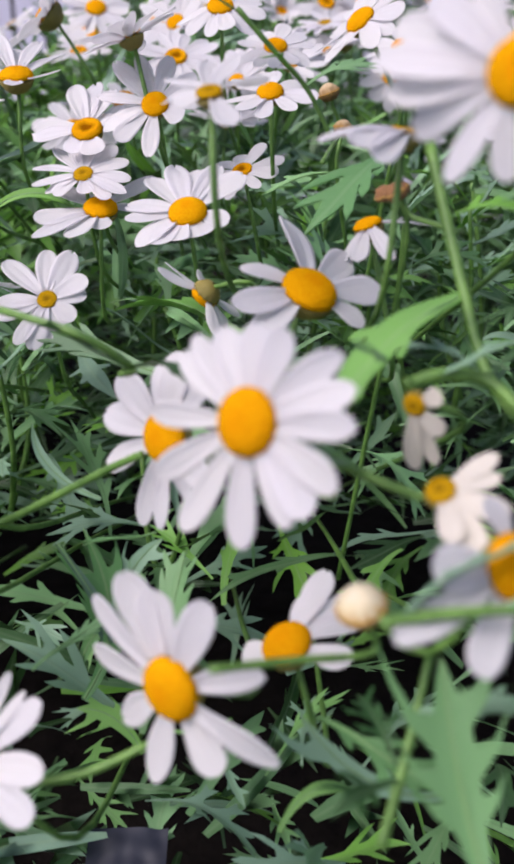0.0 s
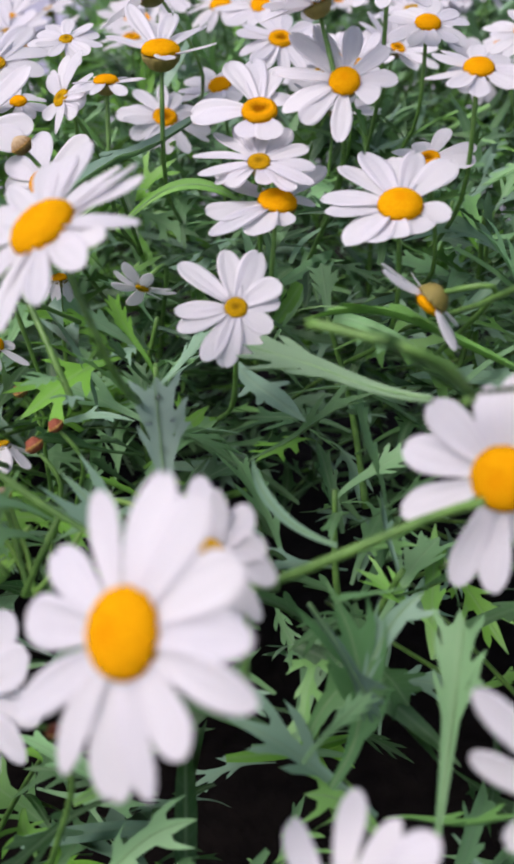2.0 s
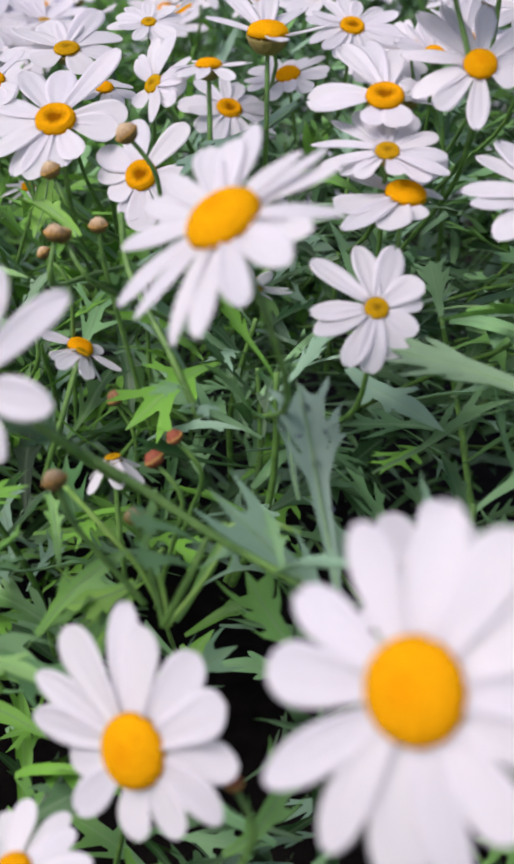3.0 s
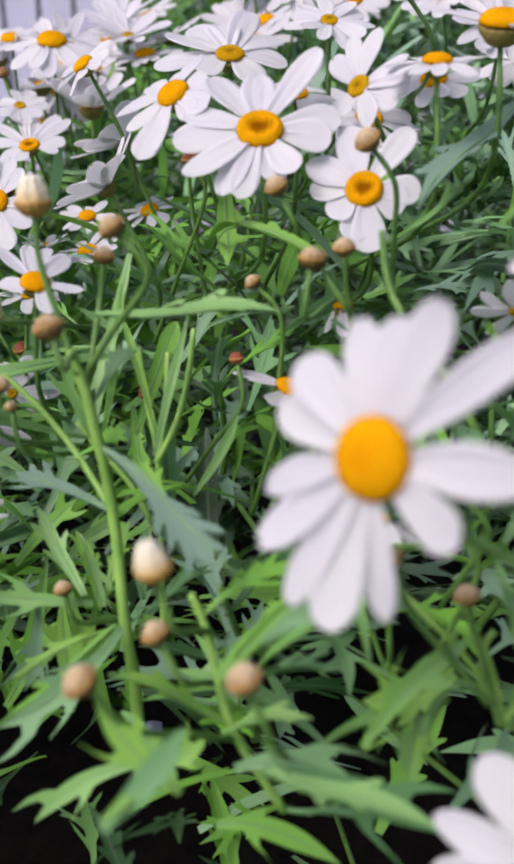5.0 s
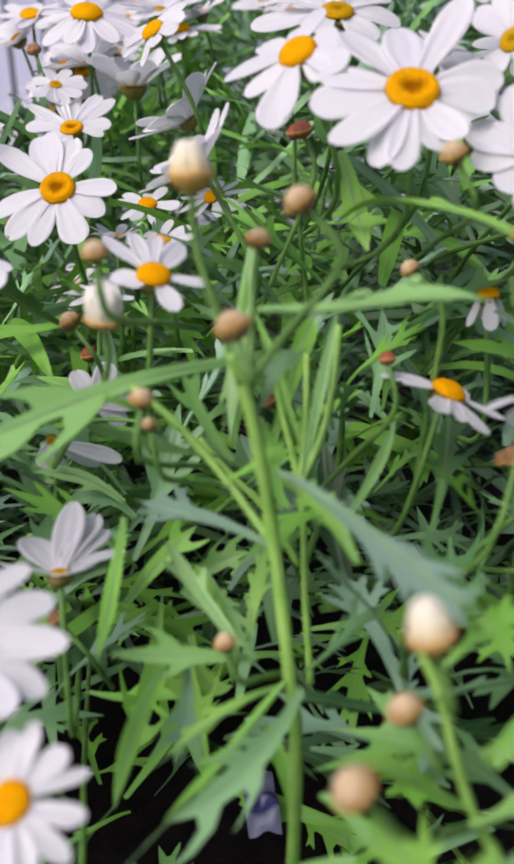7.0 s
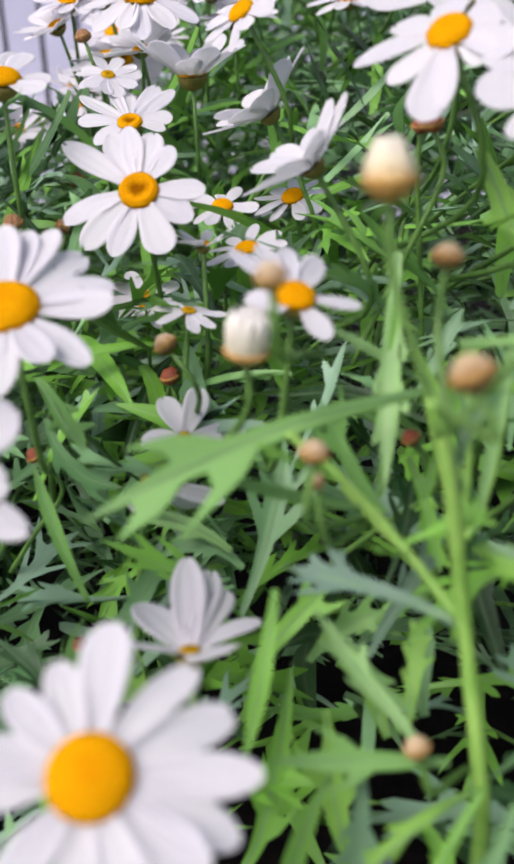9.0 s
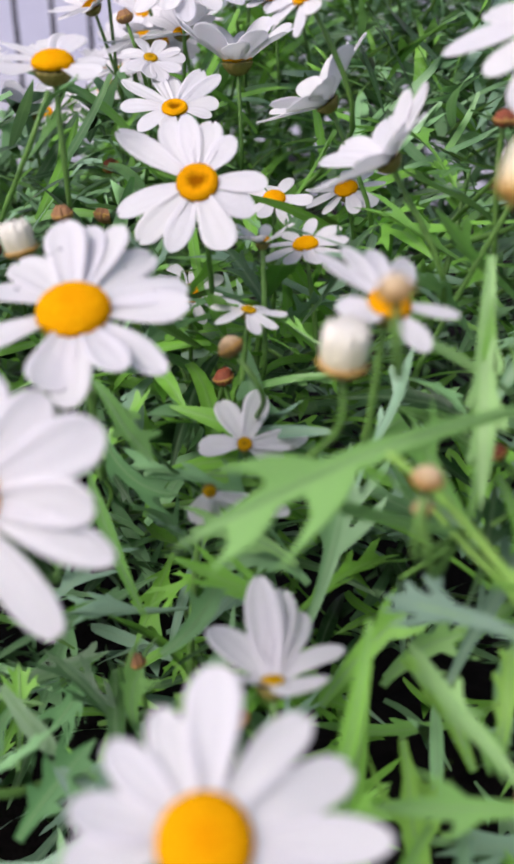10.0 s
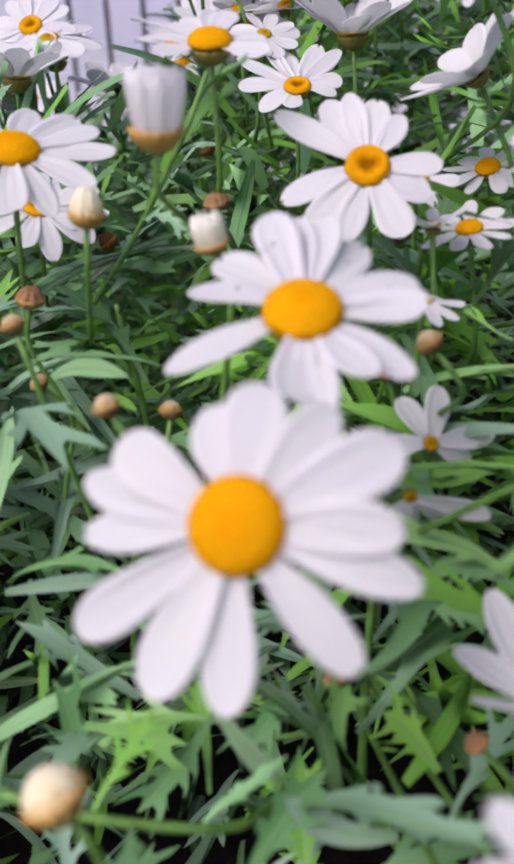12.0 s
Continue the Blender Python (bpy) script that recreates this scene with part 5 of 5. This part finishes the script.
daisy((-0.0281, 0.3427, 0.6149), (-0.10, -0.41, 0.91), 0.054, 12, at=((59, 1.15), (84, 1.33), (98, 1.21), (116, 1.36), (136, 1.18), (170, 1.03), (192, 0.94), (228, 0.91), (246, 0.79), (264, 0.64), (306, 0.55), (354, 0.64)), broad=1.2)
daisy((-0.0837, 0.3285, 0.5832), (-0.00, -0.64, 0.77), 0.040, 12, disc="small", at=((14, 0.76), (34, 0.91), (70, 1.18), (96, 1.30), (132, 0.76), (136, 1.33), (182, 1.03), (200, 1.06), (242, 1.12), (260, 1.09), (290, 0.94), (324, 0.73)), broad=1.2)
daisy((0.0037, 0.3827, 0.6549), (-0.08, -0.38, 0.92), 0.039, 10)
daisy((-0.0244, 0.6418, 0.6267), (-0.16, -0.50, 0.85), 0.054, 9, disc="small")
daisy((-0.1240, 0.5587, 0.6721), (-0.77, -0.01, 0.63), 0.063, 13, cup=.3)
daisy((-0.0547, 0.3957, 0.6746), (-0.40, 0.17, 0.90), 0.048, 13, cup=.35)
daisy((-0.0199, 0.4509, 0.6831), (-0.06, -0.45, 0.89), 0.043, 11)
daisy((0.0385, 0.3728, 0.6829), (-0.64, -0.25, 0.73), 0.043, 11)
daisy((-0.0082, 0.3964, 0.6201), (-0.29, -0.33, 0.90), 0.037, 9, disc="ring")
daisy((-0.0202, 0.3179, 0.5897), (-0.62, 0.14, -0.77), 0.040, 9, cup=.2, gap=1)
daisy((0.0369, 0.2844, 0.6262), (-0.36, 0.13, 0.92), 0.035, 5, cup=-0.2, at=((2, 1.39), (28, 1.45), (124, 1.27), (140, 0.82), (340, 1.03)))
daisy((0.0380, 0.1707, 0.6151), (-0.57, -0.82, -0.04), 0.028, 4, cup=0.1, disc="small", at=((34, 0.55), (272, 1.30), (292, 1.15), (322, 0.67)), wilt=True)
daisy((0.0411, 0.1466, 0.6066), (-0.36, -0.36, 0.86), 0.034, 5, cup=0.2, disc="small", at=((4, 0.97), (42, 0.76), (66, 0.85), (318, 0.91), (332, 1.06)), wilt=True)
daisy((0.0525, 0.1250, 0.6024), (0.46, -0.67, 0.58), 0.048, 4, at=((82, 0.61), (162, 0.79), (188, 1.21), (224, 0.94)))
daisy((0.0061, 0.4895, 0.6626), (-0.01, -0.42, 0.91), 0.042, 11)
daisy((-0.1584, 0.4913, 0.6529), (-0.03, -0.45, 0.89), 0.034, 11, disc="small")
daisy((-0.1342, 0.4253, 0.6429), (-0.02, -0.05, 1.00), 0.035, 9)
daisy((-0.1753, 0.4548, 0.6306), (-0.01, -0.39, 0.92), 0.026, 10)
daisy((-0.1185, 0.3716, 0.5754), (-0.27, -0.61, -0.74), 0.028, 8, disc="small")
daisy((-0.1124, 0.4286, 0.6542), (-0.02, -0.17, 0.99), 0.054, 7, cup=0.3, at=((70, 1.36), (92, 1.48), (106, 1.48), (119, 1.48), (154, 1.00), (286, 0.76), (346, 0.91)))
daisy((-0.1918, 0.4264, 0.6225), (-0.09, -0.59, 0.80), 0.060, 13, disc="ring", at=((14, 0.91), (62, 1.36), (76, 0.91), (94, 0.94), (124, 1.06), (162, 0.91), (186, 0.97), (222, 1.03), (246, 0.94), (258, 0.94), (288, 0.73), (302, 0.76), (356, 0.79)), broad=1.08)
daisy((-0.1595, 0.4107, 0.6056), (-0.26, -0.76, 0.60), 0.048, 9, disc="ring", at=((2, 0.76), (59, 1.09), (110, 1.03), (154, 0.94), (178, 0.76), (226, 0.61), (264, 0.76), (282, 0.91), (340, 0.61)), broad=1.28)
daisy((-0.1954, 0.5058, 0.6402), (-0.04, -0.39, 0.92), 0.059, 9, disc="small", at=((4, 0.79), (46, 1.00), (78, 1.36), (98, 1.30), (118, 1.18), (152, 0.97), (186, 1.03), (228, 0.64), (308, 0.61)), broad=1.28)
daisy((-0.2192, 0.4540, 0.6309), (-0.49, -0.37, 0.79), 0.042, 10, at=((52, 0.64), (108, 1.06), (126, 0.85), (166, 1.06), (200, 1.33), (250, 0.97), (284, 1.39), (294, 1.18), (338, 0.76), (352, 1.00)), broad=1.25)
daisy((-0.2836, 0.7058, 0.6346), (0.04, -0.33, 0.94), 0.059, 13, cup=-.1)
daisy((-0.2566, 0.5595, 0.6328), (-0.61, -0.19, 0.77), 0.035, 11)
daisy((-0.2947, 0.6451, 0.5855), (-0.07, -0.41, 0.91), 0.044, 10, disc="ring", at=((16, 0.88), (50, 1.33), (70, 1.39), (98, 1.36), (110, 1.48), (140, 1.45), (168, 1.12), (214, 0.85), (258, 0.70), (350, 0.73)), broad=1.08)
daisy((-0.2978, 0.5275, 0.5798), (-0.19, -0.68, 0.70), 0.053, 11, disc="ring", at=((4, 0.85), (59, 0.76), (84, 0.91), (104, 1.00), (119, 1.12), (146, 1.30), (200, 1.03), (230, 1.00), (256, 0.97), (296, 0.97), (334, 0.79)), broad=1.08)
daisy((-0.2677, 0.4134, 0.5771), (0.10, -0.35, 0.93), 0.034, 8, at=((46, 1.18), (70, 1.48), (86, 1.45), (112, 1.30), (164, 0.70), (198, 0.58), (278, 0.85), (334, 0.94)), broad=1.08)
daisy((-0.1555, 0.4455, 0.6337), (-0.61, -0.51, 0.60), 0.042, 9, disc="small", cup=.25, at=((0, 1.15), (12, 1.15), (38, 0.94), (94, 1.03), (124, 1.12), (152, 0.88), (252, 0.55), (316, 1.06), (342, 1.09)), broad=1.08)
daisy((-0.2470, 0.4904, 0.5928), (-0.64, 0.14, 0.76), 0.046, 10, disc="small", cup=.55)
daisy((-0.2429, 0.5852, 0.5955), (-0.60, 0.16, 0.79), 0.052, 10, disc="small", cup=.52)
daisy((-0.3369, 0.4392, 0.5705), (-0.09, -0.35, 0.93), 0.062, 13, at=((6, 0.88), (26, 0.91), (64, 1.03), (82, 1.12), (94, 1.09), (106, 1.06), (130, 1.00), (154, 0.97), (210, 1.06), (268, 0.85), (280, 0.97), (308, 0.82), (328, 0.91)), drops=9)
daisy((-0.2947, 0.6058, 0.5159), (0.00, -0.44, 0.90), 0.036, 10)
daisy((-0.2771, 0.5246, 0.5609), (0.03, 0.16, 0.99), 0.023, 8, cup=.5)
daisy((-0.3207, 0.3182, 0.5319), (0.05, -0.47, 0.88), 0.050, 13, at=((14, 1.03), (40, 1.06), (74, 1.09), (98, 0.88), (124, 0.82), (154, 0.82), (176, 0.82), (222, 0.82), (254, 0.85), (280, 0.85), (310, 0.94), (328, 1.03), (348, 1.12)))
daisy((-0.3600, 0.3871, 0.5523), (-0.41, -0.73, 0.55), 0.063, 13, at=((8, 0.94), (34, 1.03), (59, 0.85), (90, 0.82), (114, 0.73), (158, 0.91), (176, 1.06), (192, 0.97), (222, 1.18), (250, 1.12), (276, 1.06), (320, 1.03), (352, 1.06)))
daisy((-0.2996, 0.3787, 0.5051), (0.03, 0.33, 0.94), 0.061, 7, disc="tiny", cup=0.4, at=((12, 0.55), (119, 0.55), (214, 0.67), (250, 1.03), (262, 1.27), (270, 1.24), (302, 0.82)), broad=0.85)
daisy((-0.3045, 0.4534, 0.5093), (-0.06, -1.00, 0.01), 0.034, 4, cup=-0.1, disc="tiny", at=((248, 0.70), (276, 1.00), (316, 1.27), (338, 1.48)))
daisy((-0.2908, 0.4769, 0.5111), (-0.09, -0.64, 0.76), 0.042, 5, sag=.5, cup=0.1, disc="tiny", at=((10, 0.97), (74, 0.97), (114, 0.82), (178, 0.70), (340, 0.67)))
daisy((-0.1845, 0.3988, 0.5415), (0.39, -0.11, 0.91), 0.037, 7, cup=0.05, at=((90, 1.09), (106, 0.79), (166, 1.00), (198, 0.76), (212, 1.12), (266, 1.00), (318, 0.58)))
daisy((-0.1603, 0.4341, 0.5586), (-0.05, 0.02, 1.00), 0.026, 6, cup=-1.1)
daisy((-0.4043, 0.5612, 0.5838), (0.09, -0.26, 0.96), 0.064, 12)
daisy((-0.4019, 0.6225, 0.5502), (0.09, -0.38, 0.92), 0.051, 11, disc="ring")
daisy((-0.2310, 0.5948, 0.5600), (-0.31, -0.31, 0.90), 0.034, 9)
daisy((-0.3405, 0.5542, 0.6137), (-0.03, -0.22, 0.98), 0.048, 8, cup=0.15, at=((4, 0.70), (74, 0.94), (88, 1.18), (110, 1.27), (134, 1.48), (162, 0.97), (204, 0.76), (320, 0.91)), broad=1.08)
daisy((-0.3948, 0.7952, 0.5827), (0.05, 0.07, 1.00), 0.056, 11, cup=.85)
daisy((-0.4110, 0.7232, 0.5844), (0.09, 0.09, 0.99), 0.061, 11, cup=.7)
daisy((-0.3636, 0.8048, 0.5638), (0.01, 0.05, 1.00), 0.055, 10, cup=.6)
daisy((-0.3020, 0.6783, 0.6026), (0.10, -0.44, 0.89), 0.033, 11, disc="small")
daisy((-0.2624, 0.6803, 0.6007), (-0.05, 0.07, 1.00), 0.062, 12, cup=.7)
daisy((-0.1677, 0.3305, 0.5299), (-0.13, 0.18, 0.97), 0.028, 5, disc="small", cup=-.8)
daisy((-0.1785, 0.3553, 0.5573), (0.51, 0.14, 0.85), 0.028, 5, disc="small", cup=-.5)
daisy((-0.2597, 0.5379, 0.5547), (-0.18, -0.11, 0.98), 0.032, 9)
daisy((-0.2847, 0.5065, 0.5436), (0.17, -0.10, 0.98), 0.025, 8, disc="small")
daisy((-0.2621, 0.5853, 0.5598), (-0.03, -0.29, 0.96), 0.031, 9)
daisy((-0.3057, 0.2933, 0.5107), (-0.25, -0.32, 0.91), 0.032, 13)

# more daisies crowding the back of the bush
BACK = random.Random(77)
for k in range(118):
    bx, by = BACK.uniform(-0.34, 0.42), 0.56 + 0.6 * BACK.random() ** 1.4
    if bx < -0.12:
        by = max(by, 0.74 + 0.2 * BACK.random())
    bz = canopy(bx, by) + BACK.uniform(0.015, 0.06)
    daisy((bx, by, bz), (BACK.uniform(-0.5, 0.4), BACK.uniform(-0.9, 0.1), 1.0), BACK.uniform(0.044, 0.058), BACK.randrange(12, 18), BACK.choice(("dome", "ring", "small", "dome")), BACK.choice((0.05, 0.15, 0.35, 0.5)))
for k in range(34):
    bx, by = BACK.uniform(-0.56, -0.28), 0.72 + 0.26 * BACK.random()
    bz = canopy(bx, by) + BACK.uniform(0.005, 0.03)
    daisy((bx, by, bz), (BACK.uniform(-0.5, 0.4), BACK.uniform(-0.9, 0.1), 1.0), BACK.uniform(0.042, 0.054), BACK.randrange(10, 14), BACK.choice(("dome", "ring", "small")), BACK.choice((0.05, 0.2, 0.4, 0.6)))
